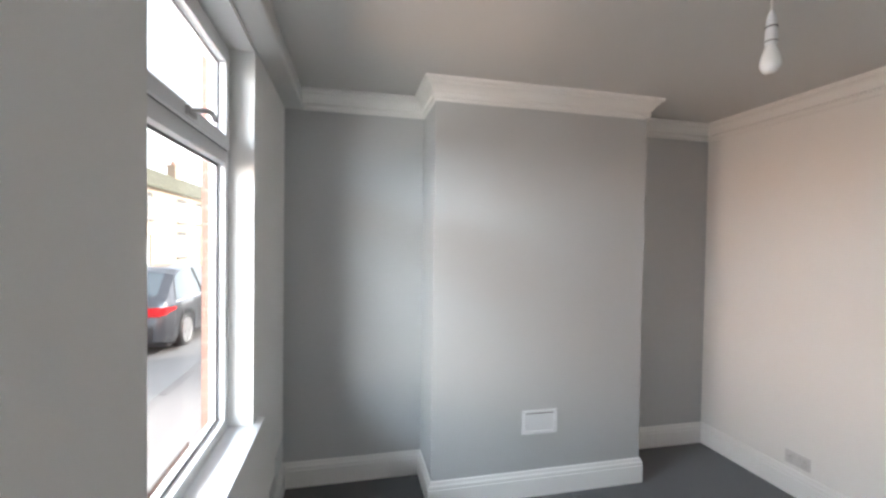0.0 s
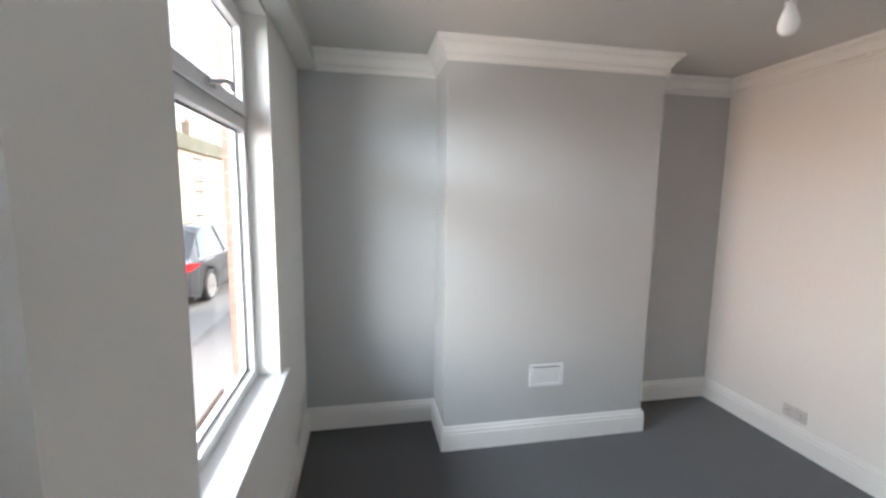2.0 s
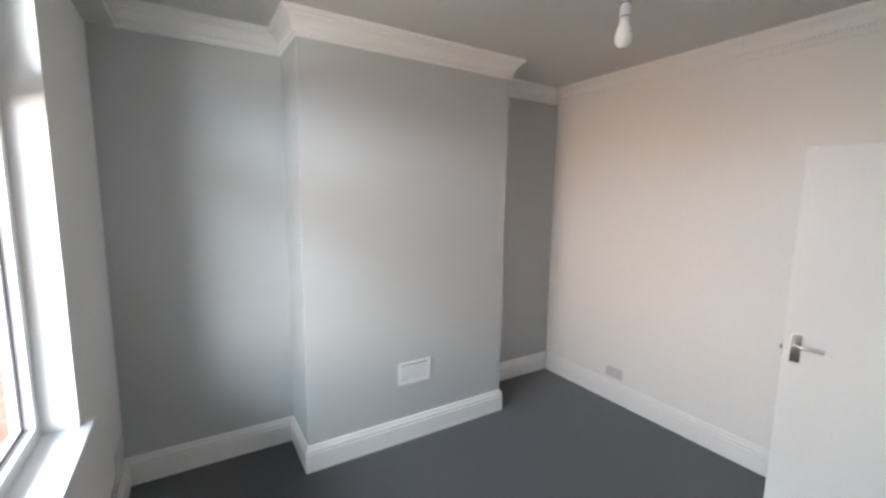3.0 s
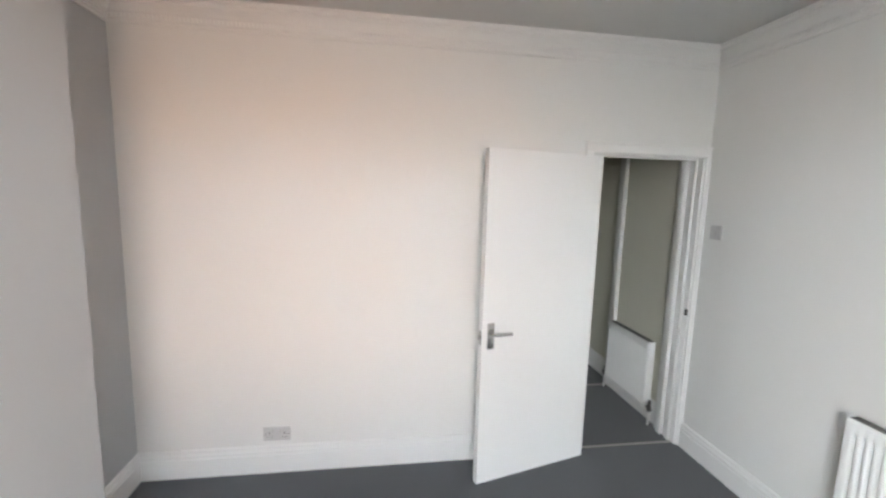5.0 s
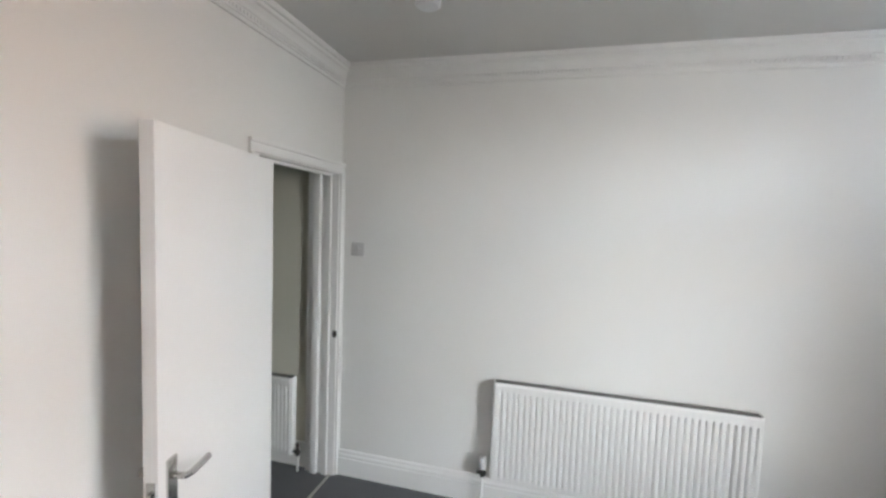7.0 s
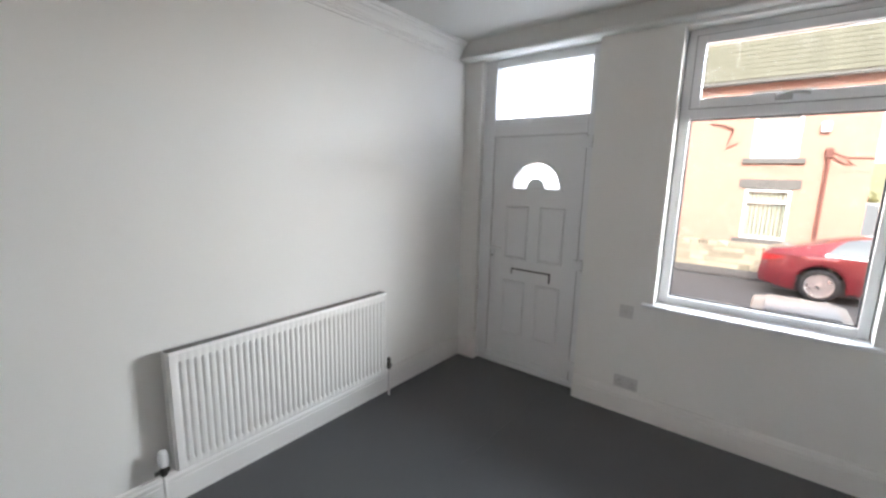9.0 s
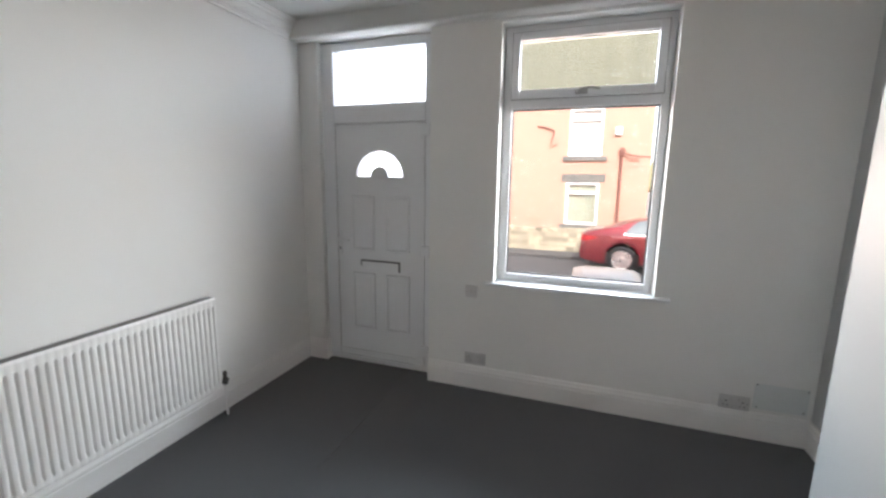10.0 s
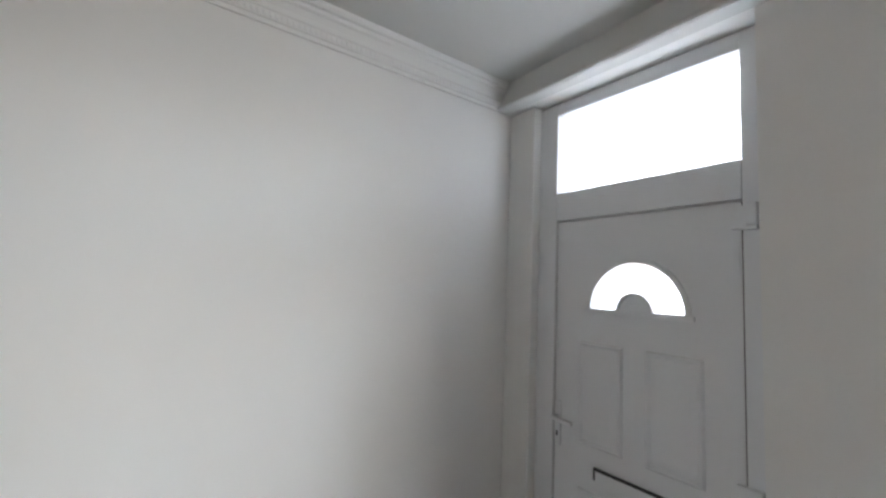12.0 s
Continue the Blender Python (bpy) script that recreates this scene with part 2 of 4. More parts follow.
def part(name, bm, mat, parent, label="", smooth=False):
    """A mesh under a thing or a part; its vertices are in the parent's own space."""
    ob = new(name, mesh_of(name, bm, mat, smooth))
    ob.parent = parent
    return tagged(ob, label)


# ---- the room's shell ----
BACK, NORTH, BREAST, CEIL = 3.335, 3.485, 3.08, 2.65
BX0, BX1 = 0.93, 2.412
WIN_Y0, WIN_Y1, WIN_Z0, WIN_Z1 = 1.594, 2.605, 0.803, 2.50
DOOR_Y0, DOOR_Y1, DOOR_Z1 = 0.19, 1.112, 2.52
IN_Y0, IN_Y1, IN_Z1 = 0.045, 0.80, 1.985

thing("floor", boxes((-0.17, -0.2, -0.12, BACK + 0.06, NORTH + 0.2, 0.0)), CARPET, "dark charcoal short-pile fitted carpet", "floor", "structure")
thing("ceiling", boxes((-0.17, -0.2, CEIL, BACK + 0.115, NORTH + 0.2, CEIL + 0.15)), CEILING, "plain white painted plaster ceiling", "ceiling", "structure")
# inner leaf of the street wall, set back beside the front door
thing("wall_west", boxes(
    (-0.16, DOOR_Y1, 0, 0, WIN_Y0, CEIL), (-0.16, WIN_Y1, 0, 0, NORTH, CEIL),
    (-0.16, WIN_Y0, 0, 0, WIN_Y1, WIN_Z0 - 0.02), (-0.16, WIN_Y0, WIN_Z1, 0, WIN_Y1, CEIL),
    (-0.16, 0, 0, -0.045, 0.168, DOOR_Z1), (-0.16, 0, DOOR_Z1, 0, DOOR_Y1, CEIL)), WHITE_WALL,
    "smooth white emulsioned street wall with window and door openings", "wall", "structure")
thing("wall_north", boxes((-0.16, NORTH, 0, BACK + 0.115, NORTH + 0.2, CEIL)), GREY_WALL, "smooth grey painted alcove wall", "wall", "structure")
thing("chimney_breast", boxes((BX0, BREAST, 0, BX1, NORTH, CEIL)), GREY_WALL, "grey painted plaster chimney breast", "chimney breast", "structure")
thing("wall_east", boxes((BACK, IN_Y1 + 0.03, 0, BACK + 0.115, NORTH, CEIL), (BACK, 0, IN_Z1 + 0.03, BACK + 0.115, IN_Y1 + 0.03, CEIL),
                         (BACK, 0, 0, BACK + 0.115, 0.015, IN_Z1 + 0.03)), WHITE_WALL,
      "smooth white emulsioned wall with an inner doorway", "wall", "structure")
thing("wall_south", boxes((-0.17, -0.2, 0, BACK + 0.115, 0, CEIL)), WHITE_WALL, "smooth white emulsioned party wall", "wall", "structure")

# boxed beam along the street wall, deeper at its far end, with a bead on its lower edge
bm = bmesh.new()
sweep(bm, [(0.055, 0.0), (0.110, NORTH)], [(-0.17, 2.521), (0, 2.520), (0, CEIL), (-0.17, CEIL)])
sweep(bm, [(0.055, 0.0), (0.110, NORTH)], [(0, 2.522), (0.010, 2.522), (0.015, 2.529), (0.015, 2.538), (0.010, 2.545), (0, 2.547)])
thing("beam", bm, CEILING, "white painted boxed beam along the street wall", "beam", "structure")

SKIRT = [(0, 0), (0.020, 0), (0.020, 0.116), (0.016, 0.119), (0.016, 0.124), (0.021, 0.128), (0.020, 0.140), (0.013, 0.150), (0.011, 0.162), (0.006, 0.169), (0, 0.169)]
bm = bmesh.new()
sweep(bm, [(0, DOOR_Y1), (0, NORTH), (BX0, NORTH), (BX0, BREAST), (BX1, BREAST), (BX1, NORTH), (BACK, NORTH), (BACK, 0.862)], SKIRT)
thing("baseboard", bm, GLOSS, "deep white gloss moulded skirting board", "skirting", "structure")
bm = bmesh.new()
sweep(bm, [(BACK - 0.02, 0), (-0.045, 0), (-0.045, 0.168), (-0.092, 0.168)], SKIRT)
thing("baseboard", bm, GLOSS, "deep white gloss moulded skirting board", "skirting", "structure")

COVE = [(0, 2.520), (0.012, 2.520), (0.012, 2.536), (0.020, 2.540), (0.020, 2.567), (0.027, 2.571), (0.033, 2.586), (0.046, 2.604), (0.058, 2.611), (0.060, 2.623),
        (0.074, 2.627), (0.080, 2.637), (0.080, CEIL), (0, CEIL)]
cove_path = [(0.110, NORTH), (BX0, NORTH), (BX0, BREAST), (BX1, BREAST), (BX1, NORTH), (BACK, NORTH), (BACK, 0), (0.055, 0)]
bm = bmesh.new()
sweep(bm, cove_path, COVE)
# row of small beads along the lower band of the moulding
for (xa, ya), (xb, yb) in zip(cove_path, cove_path[1:]):
    run = Vector((xb - xa, yb - ya, 0))
    along, length = run.normalized(), run.length
    inward = Vector((along.y, -along.x, 0))
    for i in range(int((length - 0.05) / 0.021)):
        c = Vector((xa, ya, 0)) + along * (0.03 + 0.021 * i)
        bead = [c + along * u + inward * v + Vector((0, 0, z)) for u, v, z in ((0.001, 0.019, 2.543), (0.013, 0.019, 2.543), (0.013, 0.019, 2.564), (0.001, 0.019, 2.564),
                                                                               (0.003, 0.026, 2.547), (0.011, 0.026, 2.547), (0.011, 0.026, 2.560), (0.003, 0.026, 2.560))]
        q = [bm.verts.new(p) for p in bead]
        for f in ((4, 5, 6, 7), (0, 1, 5, 4), (1, 2, 6, 5), (2, 3, 7, 6), (3, 0, 4, 7)):
            bm.faces.new([q[j] for j in f])
bmesh.ops.recalc_face_normals(bm, faces=bm.faces)
thing("coving", bm, WHITE_WALL, "white stepped plaster coving", "coving", "structure")

# carpet joint in front of the street door
thing("carpet_seam", boxes((-0.05, 0.918, 0.0, 1.15, 0.924, 0.004), bevel=0.001), CARPET, "raised joint in the charcoal carpet", "carpet", "structure")


# ---- window ----
def window_unit():
    w = holder("window_1", (-0.135, 0, 0), "white plastic window with a top-hung sash above a large fixed pane", "window", kind="structure")
    y0, y1, z0, z1, zt0, zt1 = 1.600, 2.601, 0.808, 2.498, 1.986, 2.050
    part("window_frame", boxes((-0.035, y0, z0, 0.03, y0 + 0.055, z1), (-0.035, y1 - 0.045, z0, 0.03, y1, z1),
                               (-0.035, y0 + 0.055, z0, 0.03, y1 - 0.045, z0 + 0.055), (-0.035, y0 + 0.055, z1 - 0.045, 0.03, y1 - 0.045, z1),
                               (-0.035, y0 + 0.055, zt0, 0.03, y1 - 0.045, zt1), bevel=0.004), PLASTIC, w, smooth=True)
    a0, a1, b0, b1 = y0 + 0.055, y1 - 0.045, z0 + 0.055, zt0
    part("glazing_gasket", boxes((-0.006, a0, b0, 0.0, a0 + 0.011, b1), (-0.006, a1 - 0.011, b0, 0.0, a1, b1),
                                 (-0.006, a0, b0, 0.0, a1, b0 + 0.011), (-0.006, a0, b1 - 0.011, 0.0, a1, b1)), GASKET, w)
    p = part("pane", boxes((-0.012, a0 - 0.004, b0 - 0.004, -0.008, a1 + 0.004, b1 + 0.004)), GLASS, w, "clear double-glazed pane")
    p.visible_shadow = False
    s0, s1, t0, t1 = y0 + 0.050, y1 - 0.040, zt1 - 0.004, z1 - 0.040
    sash = part("sash", boxes((-0.03, s0, t0, 0.045, s0 + 0.05, t1), (-0.03, s1 - 0.05, t0, 0.045, s1, t1),
                              (-0.03, s0 + 0.05, t0, 0.045, s1 - 0.05, t0 + 0.055), (-0.03, s0 + 0.05, t1 - 0.05, 0.045, s1 - 0.05, t1), bevel=0.006), PLASTIC, w, smooth=True)
    part("sash_seal", boxes((0.0305, s0 - 0.004, t0 - 0.003, 0.033, s0, t1 + 0.004), (0.0305, s1, t0 - 0.003, 0.033, s1 + 0.004, t1 + 0.004),
                            (0.0305, s0, t0 - 0.004, 0.033, s1, t0), (0.0305, s0, t1, 0.033, s1, t1 + 0.004),
                            (0.008, s0 + 0.050, t0 + 0.055, 0.014, s0 + 0.055, t1 - 0.05), (0.008, s1 - 0.055, t0 + 0.055, 0.014, s1 - 0.05, t1 - 0.05),
                            (0.008, s0 + 0.05, t0 + 0.055, 0.014, s1 - 0.05, t0 + 0.060), (0.008, s0 + 0.05, t1 - 0.055, 0.014, s1 - 0.05, t1 - 0.05)), GASKET, sash)
    p = part("pane", boxes((0.0, s0 + 0.046, t0 + 0.051, 0.004, s1 - 0.046, t1 - 0.046)), GLASS, sash, "clear double-glazed pane")
    p.visible_shadow = False
    hc = (y0 + y1) / 2
    bm = boxes((0.045, hc - 0.045, t0 + 0.012, 0.058, hc + 0.03, t0 + 0.042), bevel=0.004)
    tube(bm, [(0.058, hc - 0.03, t0 + 0.027), (0.085, hc - 0.025, t0 + 0.030), (0.098, hc, t0 + 0.038), (0.098, hc + 0.05, t0 + 0.044), (0.092, hc + 0.10, t0 + 0.034)], 0.0085, 10)
    part("handle", bm, HANDLE_GREY, sash, "grey curved window handle", True)
    part("window_sill", boxes((0.025, 1.527, -0.012, 0.172, 2.692, 0.012), bevel=0.008), PLASTIC, w, "white rounded window board", True).location = (0, 0, 0.803)
    return w


window_unit()


# ---- street door ----
def arc_pts(cy, cz, r, a0, a1, n):
    return [(cy + r * math.cos(a0 + (a1 - a0) * i / n), cz + r * math.sin(a0 + (a1 - a0) * i / n)) for i in range(n + 1)]


def plate(bm, pts, x0, x1):
    """A flat plate with the outline pts in y and z, between x0 and x1."""
    lo, hi = [bm.verts.new((x0, y, z)) for y, z in pts], [bm.verts.new((x1, y, z)) for y, z in pts]
    n = len(pts)
    bm.faces.new(lo)
    bm.faces.new(hi)
    for i in range(n):
        bm.faces.new((lo[i], lo[(i + 1) % n], hi[(i + 1) % n], hi[i]))
    bmesh.ops.recalc_face_normals(bm, faces=bm.faces)
    return bm


def raised_panel(bm, y0, y1, z0, z1, x):
    """A pressed panel on a door's face at x: a rounded bead round a shallow sunk margin and a fielded middle."""
    rings = []
    for inset, rise in ((0.0, -0.001), (0.005, 0.006), (0.011, 0.009), (0.017, 0.006), (0.024, 0.001), (0.034, 0.001), (0.050, 0.007), (0.056, 0.008)):
        rings.append([bm.verts.new((x + rise, y, z)) for y, z in ((y0 + inset, z0 + inset), (y1 - inset, z0 + inset), (y1 - inset, z1 - inset), (y0 + inset, z1 - inset))])
    for a, b in zip(rings, rings[1:]):
        for i in range(4):
            bm.faces.new((a[i], a[(i + 1) % 4], b[(i + 1) % 4], b[i]))
    bm.faces.new(rings[-1])
    bmesh.ops.recalc_face_normals(bm, faces=bm.faces)


def street_door():
    d = holder("door_1", (-0.105, 0, 0), "closed white plastic panelled street door with arched light and glazed fanlight", "front door", kind="structure")
    y0, y1 = DOOR_Y0, DOOR_Y1
    part("door_frame", boxes((-0.10, y0 - 0.021, 0, 0.012, y0 + 0.085, 2.515), (-0.10, y1 - 0.075, 0, 0.012, y1, 2.515), (-0.10, y0 + 0.085, 2.452, 0.012, y1 - 0.075, 2.515),
                             (-0.10, y0 + 0.085, 1.930, 0.012, y1 - 0.075, 2.066), (-0.10, y0 + 0.085, 0, 0.012, y1 - 0.075, 0.045), bevel=0.005), PLASTIC, d, smooth=True)
    part("fanlight_pane", boxes((-0.090, y0 + 0.083, 2.064, -0.085, y1 - 0.073, 2.454)), FROST, d, "bright frosted fanlight pane")
    part("frame_rebate", boxes((-0.10, y0 + 0.084, 0.044, -0.055, y0 + 0.110, 1.932), (-0.10, y1 - 0.100, 0.044, -0.055, y1 - 0.074, 1.932),
                               (-0.10, y0 + 0.110, 1.900, -0.055, y1 - 0.100, 1.932), (-0.10, y0 + 0.110, 0.044, -0.055, y1 - 0.100, 0.075)), PLASTIC, d)
    a, b, z0, z1 = y0 + 0.085 + 0.006, y1 - 0.075 - 0.006, 0.051, 1.924
    cy, cz, ro, ri = 0.659, 1.528, 0.196, 0.064
    # leaf with an arched hole: body built round the opening
    bm = boxes((-0.05, a, z0, 0.0, b, cz), (-0.05, a, cz, 0.0, cy - ro, z1), (-0.05, cy + ro, cz, 0.0, b, z1))
    outer = arc_pts(cy, cz, ro, math.pi, 0, 28)
    top = [(cy + ro, z1), (cy - ro, z1)]
    plate(bm, outer + top, -0.05, 0.0)
    plate(bm, arc_pts(cy, cz, ri, math.pi, 0, 16), -0.05, 0.0)
    leaf = part("door_leaf", bm, PLASTIC, d)
    bm = bmesh.new()
    for r0, r1 in ((ro, ro + 0.018), (ri, ri + 0.012)):
        plate(bm, arc_pts(cy, cz, r1, math.pi, 0, 28) + arc_pts(cy, cz, r0, 0, math.pi, 28), -0.002, 0.008)
    box(bm, -0.002, cy - ro - 0.03, cz - 0.020, 0.009, cy + ro + 0.03, cz + 0.002, bevel=0.003)
    part("arch_trim", bm, PLASTIC, leaf)
    part("arch_pane", plate(bmesh.new(), arc_pts(cy, cz, ro + 0.003, math.pi, 0, 28) + arc_pts(cy, cz, ri - 0.003, 0, math.pi, 16), -0.03, -0.026), FROST, leaf, "bright frosted arched pane")
    for py0, py1, pz0, pz1 in ((cy - 0.255, cy - 0.045, 0.945, 1.385), (cy + 0.045, cy + 0.255, 0.945, 1.385), (cy - 0.255, cy - 0.045, 0.29, 0.765), (cy + 0.045, cy + 0.255, 0.29, 0.765)):
        bm = bmesh.new()
        raised_panel(bm, py0, py1, pz0, pz1, 0.0)
        part("panel", bm, PLASTIC, leaf, smooth=True)
    lb = part("letter_plate", boxes((0.0, cy - 0.165, 0.796, 0.010, cy + 0.165, 0.866), bevel=0.004), PLASTIC, leaf, "white letter plate with a dark outline", True)
    part("letter_rim", boxes((0.004, cy - 0.170, 0.862, 0.013, cy + 0.170, 0.872), (0.004, cy + 0.160, 0.793, 0.013, cy + 0.170, 0.872), (0.004, cy - 0.170, 0.823, 0.013, cy - 0.163, 0.872)), BLACK, lb)
    part("weather_bar", boxes((0.0, a, z0, 0.012, b, z0 + 0.05), bevel=0.005), PLASTIC, leaf)
    part("seal", boxes((0.0, b + 0.001, z0, 0.003, b + 0.006, z1)), DARK_METAL, leaf)
    part("gasket", boxes((0.0, a - 0.006, z0, 0.002, a - 0.003, z1), (0.0, a, z1 + 0.002, 0.002, b, z1 + 0.004)), GREY_PLATE, leaf)
    bm = boxes((0.0, a + 0.004, 0.90, 0.010, a + 0.034, 1.10), bevel=0.004)
    tube(bm, [(0.01, a + 0.018, 1.03), (0.045, a + 0.018, 1.03), (0.05, a + 0.05, 1.03), (0.05, a + 0.125, 1.028)], 0.009, 10)
    part("door_handle", bm, PLASTIC, leaf, "white lever handle on a narrow plate", True)
    part("keyhole", boxes((0.010, a + 0.014, 0.945, 0.0115, a + 0.022, 0.965)), BLACK, leaf)
    for hz in (0.13, 0.93, 1.824):
        bm = boxes((0.0, b - 0.024, hz + 0.004, 0.024, b + 0.050, hz + 0.084), (0.006, b + 0.022, hz + 0.018, 0.040, b + 0.054, hz + 0.088), (0.006, b + 0.022, hz, 0.036, b + 0.054, hz + 0.015), bevel=0.004)
        part("hinge", bm, PLASTIC, leaf, "chunky white adjustable hinge", True)
    return d


street_door()


# ---- inner door ----
def inner_door():
    d = holder("door_2", (0, 0, 0), "plain white flush door standing wide open into the room", "door", kind="structure")
    part("door_lining", boxes((BACK - 0.004, IN_Y0 - 0.03, 0, BACK + 0.119, IN_Y0, IN_Z1), (BACK - 0.004, IN_Y1, 0, BACK + 0.119, IN_Y1 + 0.03, IN_Z1),
                              (BACK - 0.004, IN_Y0 - 0.03, IN_Z1, BACK + 0.119, IN_Y1 + 0.03, IN_Z1 + 0.028), bevel=0.002), GLOSS, d)
    part("door_stop", boxes((BACK + 0.045, IN_Y0, 0, BACK + 0.080, IN_Y0 + 0.014, IN_Z1), (BACK + 0.045, IN_Y1 - 0.014, 0, BACK + 0.080, IN_Y1, IN_Z1),
                            (BACK + 0.045, IN_Y0 + 0.014, IN_Z1 - 0.014, BACK + 0.080, IN_Y1 - 0.014, IN_Z1), bevel=0.002), GLOSS, d)
    bm = bmesh.new()
    z1 = IN_Z1 + 0.006
    for y, w in ((IN_Y1 + 0.004, 0.056), (0.002, 0.034)):
        box(bm, BACK - 0.018, y, 0, BACK, y + w, z1, bevel=0.005)
        box(bm, BACK - 0.024, y + (w - 0.016 if w > 0.05 else 0.002), 0, BACK, y + (w if w > 0.05 else 0.016), z1, bevel=0.004)
    box(bm, BACK - 0.018, 0.002, z1, BACK, IN_Y1 + 0.060, z1 + 0.060, bevel=0.005)
    box(bm, BACK - 0.025, 0.002, z1 + 0.044, BACK, IN_Y1 + 0.060, z1 + 0.062, bevel=0.004)
    part("architrave", bm, GLOSS, d, smooth=True)
    part("threshold_bar", boxes((BACK + 0.016, IN_Y0, 0.0, BACK + 0.034, IN_Y1, 0.006), bevel=0.003), STRIP, d, "thin metal carpet bar")
    part("strike_plate", boxes((BACK - 0.006, IN_Y0 - 0.001, 0.935, BACK + 0.022, IN_Y0 + 0.003, 0.978), bevel=0.001), DARK_METAL, d)
    # leaf swung right round: local x runs from the hinge to the free edge, local y to the room
    hinge, free = Vector((3.268, 0.770, 0)), Vector((3.066, 1.534, 0))
    u = (free - hinge).normalized()
    v = Vector((-u.y, u.x, 0))
    m = Matrix(((u.x, v.x, 0, hinge.x), (u.y, v.y, 0, hinge.y), (0, 0, 1, 0.010), (0, 0, 0, 1)))
    leaf = part("door_leaf", boxes((0, -0.042, 0, 0.790, 0.0, 1.948), bevel=0.002), DOOR_PAINT, d)
    leaf.matrix_world = m
    for side in (0, 1):
        ys = 1 if side == 0 else -1
        o = 0.0 if side == 0 else -0.042
        bm = boxes((0.715, min(o, o + ys * 0.008), 0.830, 0.757, max(o, o + ys * 0.008), 0.980), bevel=0.002)
        tube(bm, [(0.735, o, 0.925), (0.735, o + ys * 0.045, 0.925), (0.718, o + ys * 0.052, 0.925), (0.668, o + ys * 0.052, 0.923), (0.623, o + ys * 0.050, 0.921)], 0.010, 10)
        part("door_handle", bm, STEEL, leaf, "satin steel lever handle on a backplate", True)
    part("latch", boxes((0.790, -0.034, 0.855, 0.792, -0.008, 0.935), (0.790, -0.028, 0.885, 0.802, -0.014, 0.905), bevel=0.001), STEEL, leaf)
    for hz in (0.20, 0.98, 1.72):
        bm = bmesh.new()
        lathe(bm, [(0.007, hz), (0.007, hz + 0.09)], "z", (-0.006, -0.046, 0), 10)
        part("hinge", bm, STEEL, leaf, smooth=True)
    return d


inner_door()


# ---- fittings ----
def radiator(name, at, length, height, ribs, label):
    """Panel radiator along local x, its front to local +y, base at z 0 of the holder."""
    r = holder(name, at, label, "radiator")
    z0 = 0.0
    d0, d1 = 0.035, 0.100
    # fluted front: a profile of rounded flutes in plan, drawn up the panel and closed at top and bottom
    prof = []
    margin, pitch = 0.022, (length - 0.044) / ribs
    prof.append((0.0, d1 - 0.010))
    prof.append((0.008, d1))
    for i in range(ribs):
        x = margin + pitch * i
        for fx, fy in ((0.02, 0.0), (0.12, -0.008), (0.24, -0.013), (0.36, -0.008), (0.48, 0.0), (0.62, 0.003), (0.86, 0.003)):
            prof.append((x + fx * pitch, d1 + fy))
    prof += [(length - 0.008, d1), (length, d1 - 0.010)]
    bm = bmesh.new()
    zs = [(0.0, 1), (0.010, 0), (0.034, 0), (0.050, 2), (height - 0.066, 2), (height - 0.050, 0), (height - 0.012, 0), (height, 1)]
    rows = []
    for z, mode in zs:
        rows.append([bm.verts.new((x, (y if mode == 2 else min(d1, max(y, d1 - 0.0008)) if 0.004 < x < length - 0.004 else y) - (0.010 if mode == 1 else 0), z0 + z)) for x, y in prof])
    for a, b in zip(rows, rows[1:]):
        for k in range(len(prof) - 1):
            bm.faces.new((a[k], a[k + 1], b[k + 1], b[k]))
    bmesh.ops.recalc_face_normals(bm, faces=bm.faces)
    box(bm, 0.003, d1 - 0.032, z0 + 0.002, length - 0.003, d1 - 0.022, z0 + height - 0.013)
    part("front_panel", bm, RAD_PAINT, r, smooth=True)
    part("rear_panel", boxes((0.004, d0, z0 + 0.004, length - 0.004, d0 + 0.012, z0 + height - 0.013), bevel=0.003), RAD_PAINT, r)
    part("side_cover", boxes((-0.003, d0 + 0.002, z0 + 0.004, 0.001, d1 - 0.012, z0 + height), bevel=0.001), RAD_PAINT, r)
    part("side_cover", boxes((length - 0.001, d0 + 0.002, z0 + 0.004, length + 0.003, d1 - 0.012, z0 + height), bevel=0.001), RAD_PAINT, r)
    bm = bmesh.new()
    n = int(length / 0.03)
    for i in range(n):
        x = 0.012 + (length - 0.024) * i / n
        box(bm, x, d0 + 0.012, z0 + 0.03, x + 0.002, d1 - 0.026, z0 + height - 0.02)
    part("convector_fin", bm, RAD_PAINT, r)
    # dark strip gives the top slot its shade by colour
    part("grille_shade", boxes((0.006, d0 + 0.001, z0 + height - 0.012, length - 0.006, d1 - 0.012, z0 + height - 0.002)), DARK_METAL, r, "dark strip for the shade in the top grille's slot")
    for x in (0.12, length - 0.15):
        part("bracket", boxes((x, 0.0, z0 + 0.08, x + 0.03, d0, z0 + height - 0.08)), RAD_PAINT, r)
    return r


